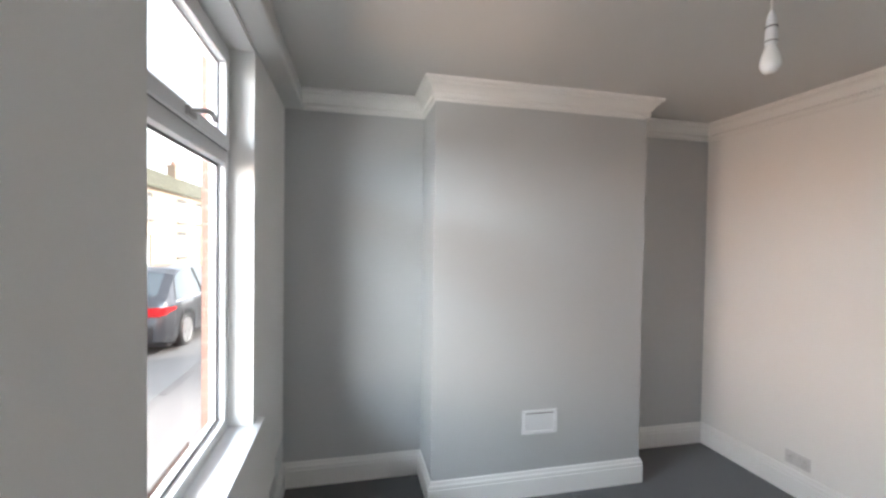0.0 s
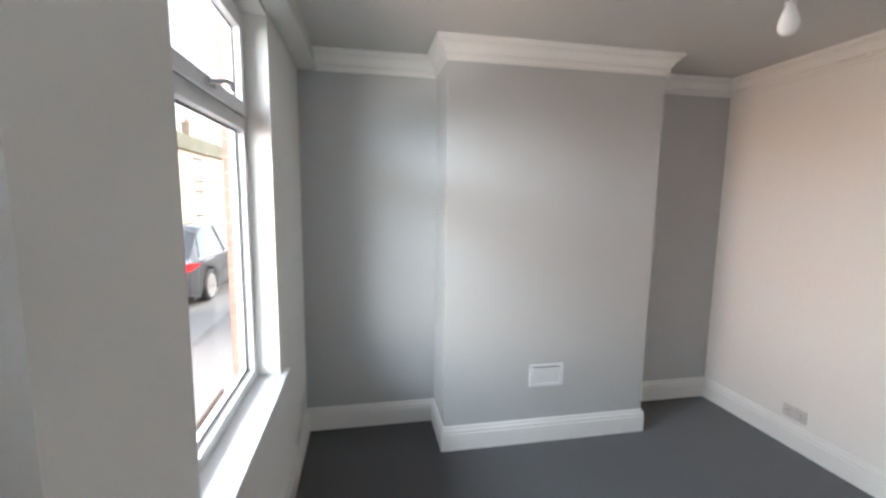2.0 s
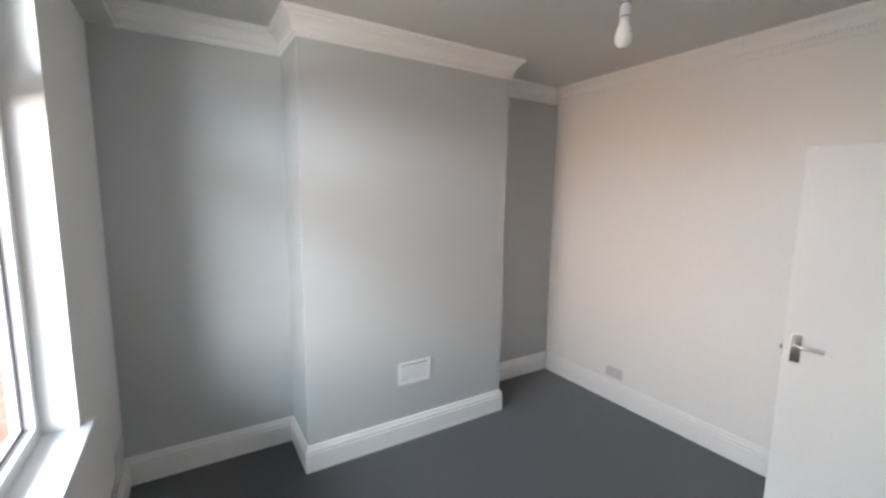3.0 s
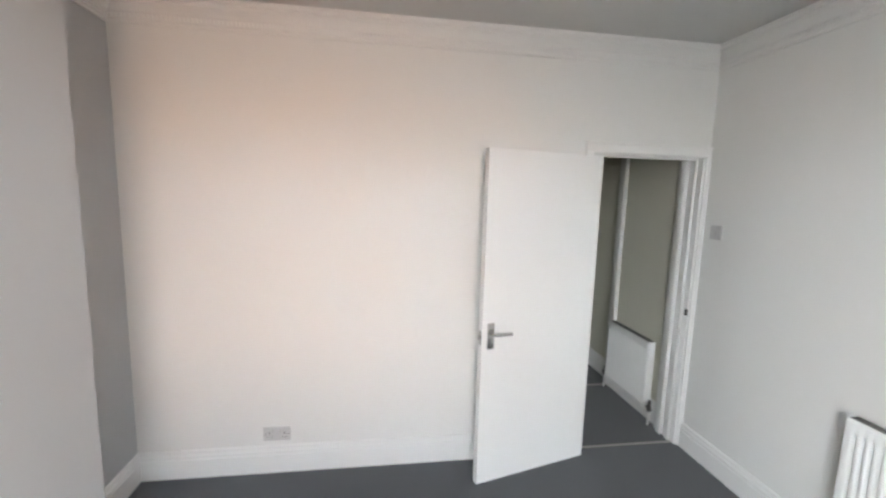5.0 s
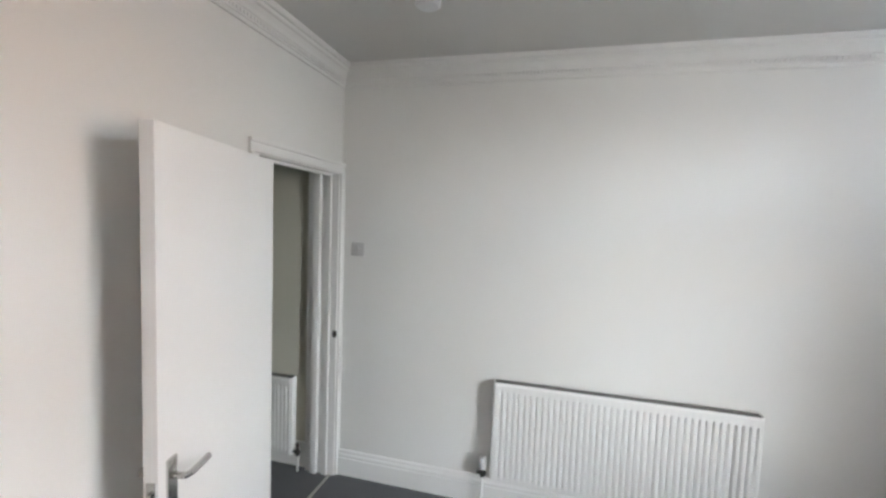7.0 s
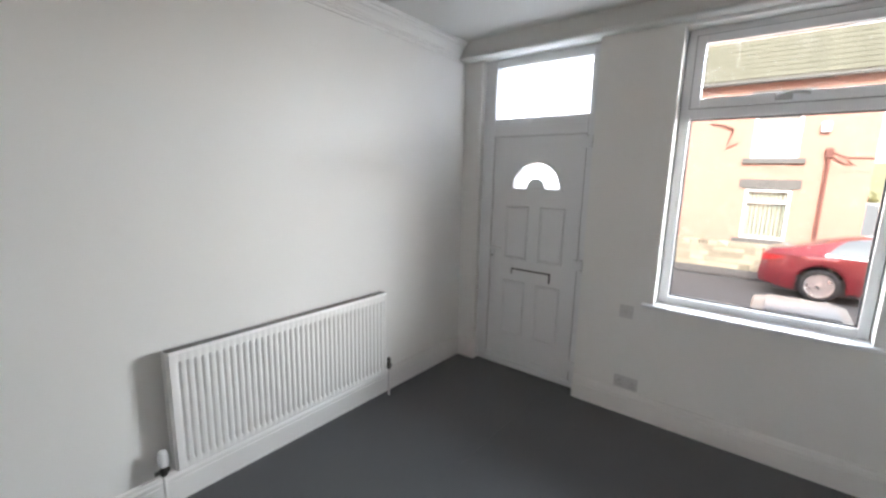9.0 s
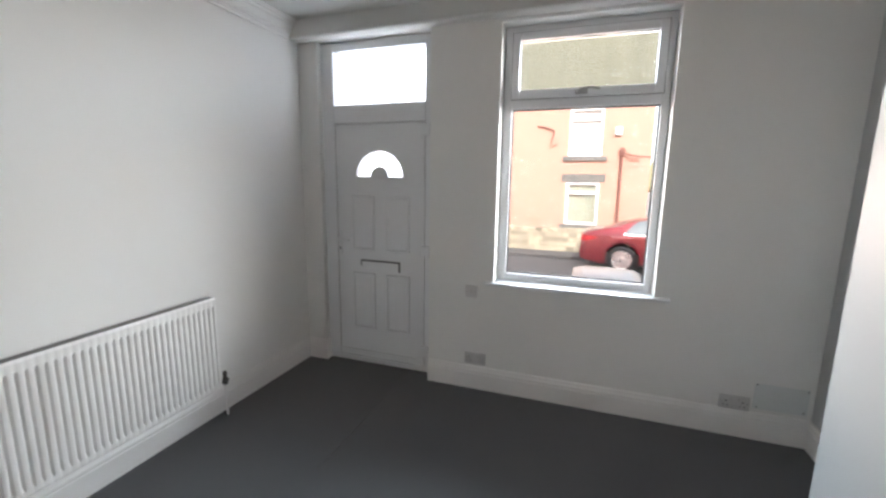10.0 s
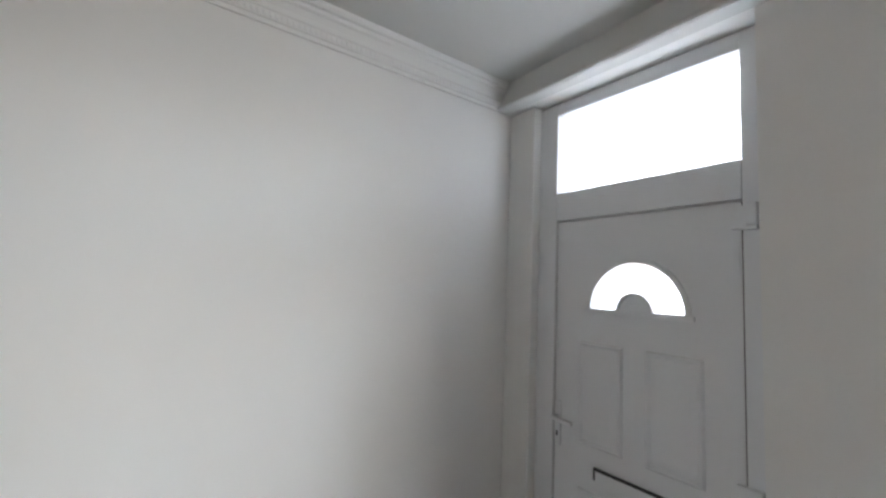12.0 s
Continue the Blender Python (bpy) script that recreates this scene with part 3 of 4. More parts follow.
def valve(parent, x, z, dark, tall):
    """A valve beside a radiator with its pipe to the floor; z is the floor's height in the radiator's space."""
    bm = bmesh.new()
    if tall:
        lathe(bm, [(0.016, 0.045), (0.021, 0.055), (0.022, 0.095), (0.018, 0.118), (0.010, 0.124)], "z", (x, 0.07, 0), 16)
        v = part("thermostatic_valve", bm, PLASTIC, parent, "white thermostatic valve head", True)
    else:
        lathe(bm, [(0.012, 0.045), (0.013, 0.075), (0.009, 0.085)], "z", (x, 0.07, 0), 14)
        v = part("lockshield_valve", bm, dark, parent, "dark lockshield valve", True)
    bm = bmesh.new()
    lathe(bm, [(0.014, 0.0), (0.017, 0.012), (0.017, 0.030), (0.012, 0.046)], "z", (x, 0.07, 0), 14)
    lathe(bm, [(0.010, -0.022), (0.010, 0.035)], "x", (x, 0.07, 0.022), 12)
    part("valve_body", bm, DARK_METAL, v, "dark valve body", True)
    part("pipe", lathe(bmesh.new(), [(0.008, z), (0.008, 0.002)], "z", (x, 0.07, 0), 12), GLOSS, v, "white painted pipe", True)


rad = radiator("radiator", Matrix.Translation((0.945, 0.0, 0.210)), 1.350, 0.588, 40, "long white fluted panel radiator under bare white wall")
valve(rad, 1.350 + 0.045, -0.210, DARK_METAL, True)
valve(rad, -0.045, -0.210, DARK_METAL, False)


def wall_plate(name, m, w, h, kind, label, category):
    """A plate on a wall: local x along it, local y out of it, local z up; its middle at the origin."""
    o = holder(name, m, label, category)
    part("faceplate", boxes((-w / 2, 0, -h / 2, w / 2, 0.009, h / 2), bevel=0.003), GREY_PLATE, o, smooth=True)
    if kind == "socket":
        for cx in (-w / 4 - 0.004, w / 4 + 0.004):
            part("rocker", boxes((cx - 0.006 + (0.022 if cx < 0 else -0.022), 0.009, 0.010, cx + 0.006 + (0.022 if cx < 0 else -0.022), 0.013, 0.030), bevel=0.001), PLATE_INSERT, o)
            for a, b, c, e in ((-0.004, 0.002, 0.004, 0.010), (-0.014, -0.022, -0.007, -0.018), (0.007, -0.022, 0.014, -0.018)):
                part("pin_hole", boxes((cx + a, 0.0088, b, cx + c, 0.0094, e)), BLACK, o)
    else:
        part("rocker", boxes((-0.008, 0.009, -0.014, 0.008, 0.014, 0.014), bevel=0.002), PLATE_INSERT, o)
    for sx in (-1, 1):
        bm = bmesh.new()
        lathe(bm, [(0.003, 0.0085), (0.003, 0.0098), (0.001, 0.010)], "y", (sx * (w / 2 - 0.012), 0, 0), 10)
        part("screw", bm, STEEL, o, smooth=True)
    return o


ON_WEST = pose(0, 0, 0, 0, 0, -90)
ON_EAST = pose(0, 0, 0, 0, 0, 90)
wall_plate("double_socket", Matrix.Translation((BACK, 2.710, 0.246)) @ ON_EAST, 0.158, 0.088, "socket", "grey double socket low on the white wall", "socket")
wall_plate("double_socket", Matrix.Translation((0, 1.478, 0.230)) @ ON_WEST, 0.155, 0.086, "socket", "grey double socket beside the street door", "socket")
wall_plate("double_socket", Matrix.Translation((0, 3.096, 0.212)) @ ON_WEST, 0.160, 0.088, "socket", "grey double socket below the window wall's end", "socket")
wall_plate("light_switch", Matrix.Translation((0, 1.437, 0.732)) @ ON_WEST, 0.088, 0.088, "switch", "grey switch plate under the window board", "switch")
wall_plate("light_switch", Matrix.Translation((3.212, 0, 1.513)), 0.088, 0.088, "switch", "grey light switch beside the inner doorway", "switch")

bm = boxes((0.0, 3.190, 0.192, 0.003, 3.458, 0.352), bevel=0.001)
patch = thing("wall_patch", bm, PATCH, "bare bluish patch where a plate was removed", "wall patch", "structure")
for py, pz in ((3.20, 0.345), (3.45, 0.340), (3.21, 0.205), (3.44, 0.21)):
    part("screw_hole", lathe(bmesh.new(), [(0.004, 0.0025), (0.004, 0.004)], "x", (0, py, pz), 8), BLACK, patch)


def louvre_vent():
    cx, cz, w, h = 1.652, 0.486, 0.250, 0.158
    o = holder("air_vent", (cx, BREAST, cz), "white plastic louvred vent on the chimney breast", "vent")
    part("frame", boxes((-w / 2, -0.010, -h / 2, -w / 2 + 0.026, 0, h / 2), (w / 2 - 0.026, -0.010, -h / 2, w / 2, 0, h / 2),
                        (-w / 2 + 0.026, -0.010, -h / 2, w / 2 - 0.026, 0, -h / 2 + 0.018), (-w / 2 + 0.026, -0.010, h / 2 - 0.018, w / 2 - 0.026, 0, h / 2), bevel=0.002), PLASTIC, o)
    # dark sheet added as the shade seen between the slats
    part("slat_gap_shade", boxes((-w / 2 + 0.02, -0.003, -h / 2 + 0.012, w / 2 - 0.02, -0.0005, h / 2 - 0.012)), DARK_METAL, o)
    for i in range(8):
        z = -h / 2 + 0.026 + i * 0.0143
        bm = boxes((-w / 2 + 0.024, -0.012, -0.0022, w / 2 - 0.024, -0.002, 0.0022))
        bmesh.ops.rotate(bm, cent=(0, -0.007, 0), matrix=Matrix.Rotation(radians(35), 3, "X"), verts=bm.verts)
        part("slat", bm, PLASTIC, o).location = (0, 0, z)
    for sx in (-1, 1):
        for sz in (-1, 1):
            part("screw", lathe(bmesh.new(), [(0.0035, -0.0115), (0.0035, -0.009)], "y", (sx * (w / 2 - 0.008), 0, sz * (h / 2 - 0.008)), 8), DARK_METAL, o)


louvre_vent()


def pendant():
    x, y = 1.702, 1.640
    o = holder("pendant_lamp", (x, y, CEIL), "bare white bulb on a short pendant flex, unlit", "pendant lamp")
    part("ceiling_rose", lathe(bmesh.new(), [(0.048, 0), (0.048, -0.010), (0.040, -0.020), (0.014, -0.028), (0.006, -0.034)], "z", (0, 0, 0), 24), PLASTIC, o, smooth=True)
    part("flex", tube(bmesh.new(), [(0, 0, -0.03), (0.002, 0.001, -0.13), (0, 0, -0.27)], 0.0035, 8), CORD, o, smooth=True)
    h = part("lampholder", lathe(bmesh.new(), [(0.005, -0.250), (0.010, -0.262), (0.0135, -0.272), (0.0145, -0.312), (0.0165, -0.314), (0.0165, -0.352), (0.014, -0.358)], "z", (0, 0, 0), 20), PLASTIC, o, smooth=True)
    for rz in (-0.300, -0.345):
        part("collar_ring", lathe(bmesh.new(), [(0.0172, rz), (0.0172, rz - 0.003)], "z", (0, 0, 0), 20), DARK_METAL, h)
    prof = [(0.012, -0.354), (0.015, -0.364), (0.021, -0.380), (0.026, -0.396), (0.0285, -0.412), (0.027, -0.426), (0.021, -0.438), (0.012, -0.445), (0.003, -0.447)]
    part("bulb", lathe(bmesh.new(), prof, "z", (0, 0, 0), 24), BULB, o, "opal white bulb", True)


pendant()
o = holder("smoke_alarm", (2.575, 0.71, CEIL), "round white smoke alarm on the ceiling", "smoke alarm")
part("base", lathe(bmesh.new(), [(0.058, 0), (0.058, -0.012), (0.054, -0.014)], "z", (0, 0, 0), 32), PLASTIC, o, smooth=True)
part("cover", lathe(bmesh.new(), [(0.050, -0.014), (0.050, -0.020), (0.056, -0.022), (0.055, -0.036), (0.045, -0.044), (0.010, -0.046)], "z", (0, 0, 0), 32), PLASTIC, o, smooth=True)
part("vent_slot", lathe(bmesh.new(), [(0.0515, -0.0145), (0.0515, -0.0195)], "z", (0, 0, 0), 32), DARK_METAL, o)


# ---- lobby beyond the inner door ----
HX1, HC = 5.9, 2.45
thing("floor_lobby", boxes((BACK + 0.06, -0.3, -0.12, HX1, 1.25, 0.0)), CARPET, "dark charcoal carpet in the lobby", "floor", "structure")
thing("ceiling_lobby", boxes((BACK + 0.115, -0.3, HC, HX1, 1.25, HC + 0.1)), CEILING, "plain white lobby ceiling", "ceiling", "structure")
thing("wall_lobby_south", boxes((BACK + 0.115, -0.2, 0, 4.25, 0.0, HC), (4.25, -0.3, 2.02, 5.2, -0.05, HC), (5.2, -0.3, 0, HX1, -0.10, HC)), LOBBY_WALL, "cream painted lobby wall", "wall", "structure")
thing("wall_lobby_north", boxes((BACK + 0.115, 1.15, 0, HX1, 1.25, HC)), LOBBY_WALL, "cream painted lobby wall", "wall", "structure")
thing("wall_lobby_end", boxes((HX1, -0.3, 0, HX1 + 0.1, 1.25, HC)), LOBBY_WALL, "cream painted lobby end wall", "wall", "structure")
bm = boxes((3.452, -0.001, 0, 3.500, 0.070, 2.06), (3.500, -0.001, 0, 3.545, 0.050, 2.06), bevel=0.006)
thing("trim", bm, GLOSS, "white gloss door post inside the lobby", "door post", "structure", smooth=True)
bm = boxes((4.22, -0.001, 0, 4.285, 0.030, 2.06), (4.285, -0.09, 0, 4.335, 0.012, 2.06), bevel=0.005)
thing("trim", bm, GLOSS, "white gloss architrave in the lobby", "architrave", "structure", smooth=True)
thing("wall_lobby_side", boxes((4.335, -0.2, 0, 5.2, -0.06, 2.02)), LOBBY_WALL, "cream painted recessed lobby wall", "wall", "structure")
bm = bmesh.new()
sweep(bm, [(5.2, -0.06), (4.335, -0.06)], SKIRT)
thing("baseboard", bm, GLOSS, "white gloss skirting in the lobby", "skirting", "structure")
thing("carpet_bar", boxes((4.25, 0.0, 0.0, 4.268, 1.15, 0.006), bevel=0.002), STRIP, "thin metal carpet bar in the lobby", "carpet bar", "structure")
bm = bmesh.new()
sweep(bm, [(4.22, 0.0), (3.52, 0.0)], SKIRT)
thing("baseboard", bm, GLOSS, "white gloss skirting in the lobby", "skirting", "structure")
hall_rad = radiator("radiator", Matrix.Translation((3.625, 0.0, 0.11)), 0.56, 0.53, 18, "small white panel radiator in the dim lobby")
valve(hall_rad, -0.04, -0.11, DARK_METAL, False)
valve(hall_rad, 0.60, -0.11, DARK_METAL, False)
wall_plate("light_switch", Matrix.Translation((4.75, -0.06, 1.36)), 0.088, 0.088, "switch", "grey light switch in the lobby", "switch")


# ---- the street ----
ROAD, FAR = -0.38, -0.88


def street_z(x):
    """Height of the road: level by the house, falling to the far side."""
    return ROAD if x > -1.8 else ROAD + (FAR - ROAD) * min(1.0, (-1.8 - x) / 8.5)


# one ground sheet: fine steps near the street, then out to the horizon
xs = [-900, -300, -120, -60, -30, -16, -12, -10.3, -8.5, -6.5, -4.0, -1.8, -0.25, 12, 60, 900]
ys = [-900, -200, -60, -20, -8, -2, 2, 6, 12, 20, 40, 80, 200, 900]
bm = bmesh.new()
grid = [[bm.verts.new((x, y, (street_z(x) if x > -20 else FAR) - (0.004 if x < -10.4 else 0))) for y in ys] for x in xs]
for i in range(len(xs) - 1):
    for j in range(len(ys) - 1):
        bm.faces.new((grid[i][j], grid[i + 1][j], grid[i + 1][j + 1], grid[i][j + 1]))
bmesh.ops.recalc_face_normals(bm, faces=bm.faces)
thing("ground", bm, ASPHALT, "worn grey asphalt street", "ground", "structure")

# pavements with kerb stones and flags
near_walk = thing("pavement", boxes((-1.75, -14, ROAD - 0.05, -0.32, 30, ROAD + 0.10)), PAVING, "worn concrete pavement beside the house", "pavement", "structure")
far_walk = thing("pavement", boxes((-11.20, -14, FAR - 0.05, -10.36, 40, FAR + 0.09)), PAVING, "narrow concrete pavement across the street", "pavement", "structure")

# ---- own house: outer brick skin, upper storey and roof ----
OX0, OX1 = -0.210, -0.172
thing("wall_outer", boxes(
    (OX0, -7.0, ROAD - 0.1, OX1, DOOR_Y0, 2.50), (OX0, DOOR_Y1, ROAD - 0.1, OX1, WIN_Y0 + 0.02, 2.50), (OX0, WIN_Y1 - 0.012, ROAD - 0.1, OX1, 9.0, 2.50),
    (OX0, WIN_Y0 + 0.02, ROAD - 0.1, OX1, WIN_Y1 - 0.012, 0.80), (OX0, DOOR_Y0, ROAD - 0.1, OX1, DOOR_Y1, -0.02), (OX0, -7.0, 2.50, OX1, 9.0, 5.25)), BRICK_OWN,
    "red brick terrace front", "house front", "structure")
thing("outer_sill", boxes((-0.33, WIN_Y0 - 0.06, 0.66, -0.28, WIN_Y1 + 0.06, 0.74), bevel=0.01), LINTEL, "grey stone outer window sill", "window sill", "structure")
thing("upper_storey", boxes((OX1, -7.0, CEIL + 0.16, 7.0, 9.0, 5.25)), BRICK_OWN, "closed upper floor of the brick terrace", "house", "structure")
bm = bmesh.new()
roof = [(-0.55, 5.2), (3.35, 7.6), (7.3, 5.2), (7.3, 5.05), (3.35, 7.45), (-0.55, 5.05)]
lo, hi = [bm.verts.new((x, -7.0, z)) for x, z in roof], [bm.verts.new((x, 9.0, z)) for x, z in roof]
bm.faces.new(lo), bm.faces.new(hi)
for i in range(6):
    bm.faces.new((lo[i], lo[(i + 1) % 6], hi[(i + 1) % 6], hi[i]))
bmesh.ops.recalc_face_normals(bm, faces=bm.faces)
thing("roof", bm, SLATE, "grey slate terrace roof", "roof", "structure")


# ---- houses opposite ----
def gable_roof(bm, x_front, x_back, z_eave, z_ridge, y0, y1, t=0.14):
    xm = (x_front + x_back) / 2
    ring = [(x_front + 0.22, z_eave - 0.08), (xm, z_ridge), (x_back - 0.22, z_eave - 0.08), (x_back - 0.22, z_eave - 0.08 - t), (xm, z_ridge - t), (x_front + 0.22, z_eave - 0.08 - t)]
    a, b = [bm.verts.new((x, y0, z)) for x, z in ring], [bm.verts.new((x, y1, z)) for x, z in ring]
    bm.faces.new(a), bm.faces.new(b)
    for i in range(6):
        bm.faces.new((a[i], a[(i + 1) % 6], b[(i + 1) % 6], b[i]))
    bmesh.ops.recalc_face_normals(bm, faces=bm.faces)
    return bm


def facade(bm, x, depth, y0, y1, z0, z1, holes):
    """A front wall facing +x with holes (ya, yb, za, zb), built up from strips; one hole at each height in a column."""
    cols = sorted({(h[0], h[1]) for h in holes})
    y = y0
    for ya, yb in cols:
        box(bm, x - depth, y, z0, x, ya, z1)
        z = z0
        for h in sorted((h for h in holes if (h[0], h[1]) == (ya, yb)), key=lambda h: h[2]):
            box(bm, x - depth, ya, z, x, yb, h[2])
            z = h[3]
        box(bm, x - depth, ya, z, x, yb, z1)
        y = yb
    box(bm, x - depth, y, z0, x, y1, z1)
    return bm


def house_window(parent, x, ya, yb, za, zb, blind, lintel=True):
    w = part("window", boxes((x - 0.10, ya, za, x - 0.03, ya + 0.07, zb), (x - 0.10, yb - 0.07, za, x - 0.03, yb, zb), (x - 0.10, ya + 0.07, za, x - 0.03, yb - 0.07, za + 0.07),
                             (x - 0.10, ya + 0.07, zb - 0.07, x - 0.03, yb - 0.07, zb), (x - 0.10, ya + 0.07, zb - 0.36, x - 0.03, yb - 0.07, zb - 0.29), bevel=0.006), PLASTIC, parent, "white framed window with stone sill and lintel")
    part("pane", boxes((x - 0.075, ya + 0.07, za + 0.07, x - 0.07, yb - 0.07, zb - 0.36)), GLASS, w)
    part("pane", boxes((x - 0.075, ya + 0.07, zb - 0.29, x - 0.07, yb - 0.07, zb - 0.07)), GLASS, w)
    if blind:
        n = 9
        wd = (yb - ya - 0.14) / n
        for i in range(n):
            bm = boxes((-0.003, -wd * 0.42, za + 0.06, 0.003, wd * 0.42, zb - 0.08))
            bmesh.ops.rotate(bm, cent=(0, 0, 0), matrix=Matrix.Rotation(radians(28), 3, "Z"), verts=bm.verts)
            part("blind_slat", bm, BLIND, w).location = (x - 0.16, ya + 0.07 + wd * (i + 0.5), 0)
    else:
        part("net_curtain", boxes((x - 0.17, ya + 0.02, za + 0.02, x - 0.165, yb - 0.02, zb - 0.02)), RENDER_WHITE, w)
    part("sill", boxes((x - 0.08, ya - 0.15, za - 0.13, x + 0.09, yb + 0.15, za), bevel=0.012), LINTEL, w)
    if lintel:
        part("lintel", boxes((x - 0.10, ya - 0.15, zb, x + 0.018, yb + 0.15, zb + 0.24), bevel=0.008), LINTEL, w)
    return w


def chimney(parent, x, y, z0, z1):
    c = part("chimney", boxes((x - 0.3, y - 0.42, z0, x + 0.3, y + 0.42, z1), (x - 0.36, y - 0.48, z1, x + 0.36, y + 0.48, z1 + 0.10), bevel=0.012), BRICK_PALE, parent)
    for dy in (-0.2, 0.2):
        part("chimney_pot", lathe(bmesh.new(), [(0.12, z1 + 0.10), (0.10, z1 + 0.35), (0.115, z1 + 0.38), (0.115, z1 + 0.42)], "z", (x, y + dy, 0), 12), BRICK_OPP, c)


X1 = -10.5
opp = holder("house", Matrix.Translation((2.10, 1.80, 2.02)) @ Matrix.Scale(1.167, 4) @ Matrix.Translation((-2.10, -1.98, -1.70)), "orange brick end-of-terrace house with a mossy slate roof", "house")
HOLES = [(1.66, 2.60, -0.06, 1.215), (1.66, 2.60, 1.97, 3.35)]
bm = bmesh.new()
facade(bm, X1, 0.25, -8.0, 3.92, -1.4, 3.86, HOLES)
box(bm, X1 - 3.4, 3.67, -1.4, X1 - 0.25, 3.92, 3.86)
box(bm, X1 - 3.4, -8.0, -1.4, X1 - 3.15, 3.67, 3.86)
box(bm, X1 - 0.012, -8.0, 1.655, X1 + 0.018, 3.92, 1.70)
a = [bm.verts.new(p) for p in ((X1, 3.92, 3.86), (X1 - 3.4, 3.92, 3.86), (X1 - 1.7, 3.92, 5.82))]
b = [bm.verts.new(p) for p in ((X1, 3.70, 3.86), (X1 - 3.4, 3.70, 3.86), (X1 - 1.7, 3.70, 5.82))]
bm.faces.new(a), bm.faces.new(b)
for i in range(3):
    bm.faces.new((a[i], a[(i + 1) % 3], b[(i + 1) % 3], b[i]))
part("wall", bm, BRICK_OPP, opp)
RIDGE = 6.0
rf = part("roof", gable_roof(bmesh.new(), X1, X1 - 3.4, 3.96, RIDGE, -8.0, 3.97), SLATE, opp, "mossy grey slate roof")
part("ridge", tube(bmesh.new(), [(X1 - 1.7, -8.0, RIDGE), (X1 - 1.7, 3.98, RIDGE)], 0.09, 8), LINTEL, rf)
part("gutter", tube(bmesh.new(), [(X1 + 0.24, -8.0, 3.79), (X1 + 0.24, 3.97, 3.79)], 0.05, 8), LINTEL, rf)
house_window(opp, X1, 1.66, 2.60, -0.06, 1.215, True)
house_window(opp, X1, 1.66, 2.60, 1.97, 3.35, False)
n_course = 15
for i in range(n_course):
    f = i / n_course
    cx, cz2 = X1 + 0.23 - 1.93 * f, 3.875 + (RIDGE - 3.875) * f
    bm = bmesh.new()
    for j in range(44):
        y = -8.0 + 0.2727 * j + (0.136 if i % 2 else 0)
        dz = 0.012 * noise.noise((i * 3.1, j * 1.7, 0))
        box(bm, -0.145, y + 0.004, -0.002, 0.02, min(3.97, y + 0.268), 0.004 + 0.4 * dz)
    bmesh.ops.rotate(bm, cent=(0, 0, 0), matrix=Matrix.Rotation(math.atan2(RIDGE - 3.875, 1.93), 3, "Y"), verts=bm.verts)
    part("slate_course", bm, SLATE, rf).location = (cx, 0, cz2 + 0.012)
chimney(rf, X1 - 1.7, 0.10, RIDGE - 0.3, RIDGE + 0.9)
bm = boxes((X1, 3.07, 1.98, X1 + 0.12, 3.21, 2.20), bevel=0.01)
tube(bm, [(X1 + 0.06, 3.14, 2.0), (X1 + 0.06, 3.14, -1.4)], 0.038, 8)
part("downpipe", bm, RUST_PIPE, opp, "red-brown downpipe with hopper")
bm = bmesh.new()
tube(bm, [(X1 + 0.02, 3.18, 2.10), (X1 + 0.03, 3.45, 1.98), (X1 + 0.02, 3.90, 1.96)], 0.014, 6)
tube(bm, [(X1 + 0.02, 3.18, 2.02), (X1 + 0.06, 3.42, 1.84), (X1 + 0.02, 3.62, 1.80), (X1 + 0.03, 3.46, 1.92)], 0.014, 6)
part("cable", bm, RUST_PIPE, opp)
part("alarm_box", boxes((X1, 2.92, 2.56, X1 + 0.12, 3.10, 2.78), bevel=0.015), PLASTIC, opp, "white alarm box")
bm = bmesh.new()
tube(bm, [(X1 + 0.02, 0.72, 2.86), (X1 + 0.05, 1.05, 2.80), (X1 + 0.06, 1.24, 2.70)], 0.022, 6)
tube(bm, [(X1 + 0.05, 1.24, 2.72), (X1 + 0.04, 1.16, 2.42), (X1 + 0.03, 1.12, 2.22), (X1 + 0.03, 1.36, 2.36)], 0.016, 6)
part("aerial_bracket", bm, RUST_PIPE, opp, "rusty red wall bracket")

# rubble garden wall in front of it
gw = thing("garden_wall", boxes((-11.45, -8.0, FAR - 0.05, -11.23, 4.2, -0.16)), STONE, "low buff rubble stone garden wall", "garden wall", "structure")

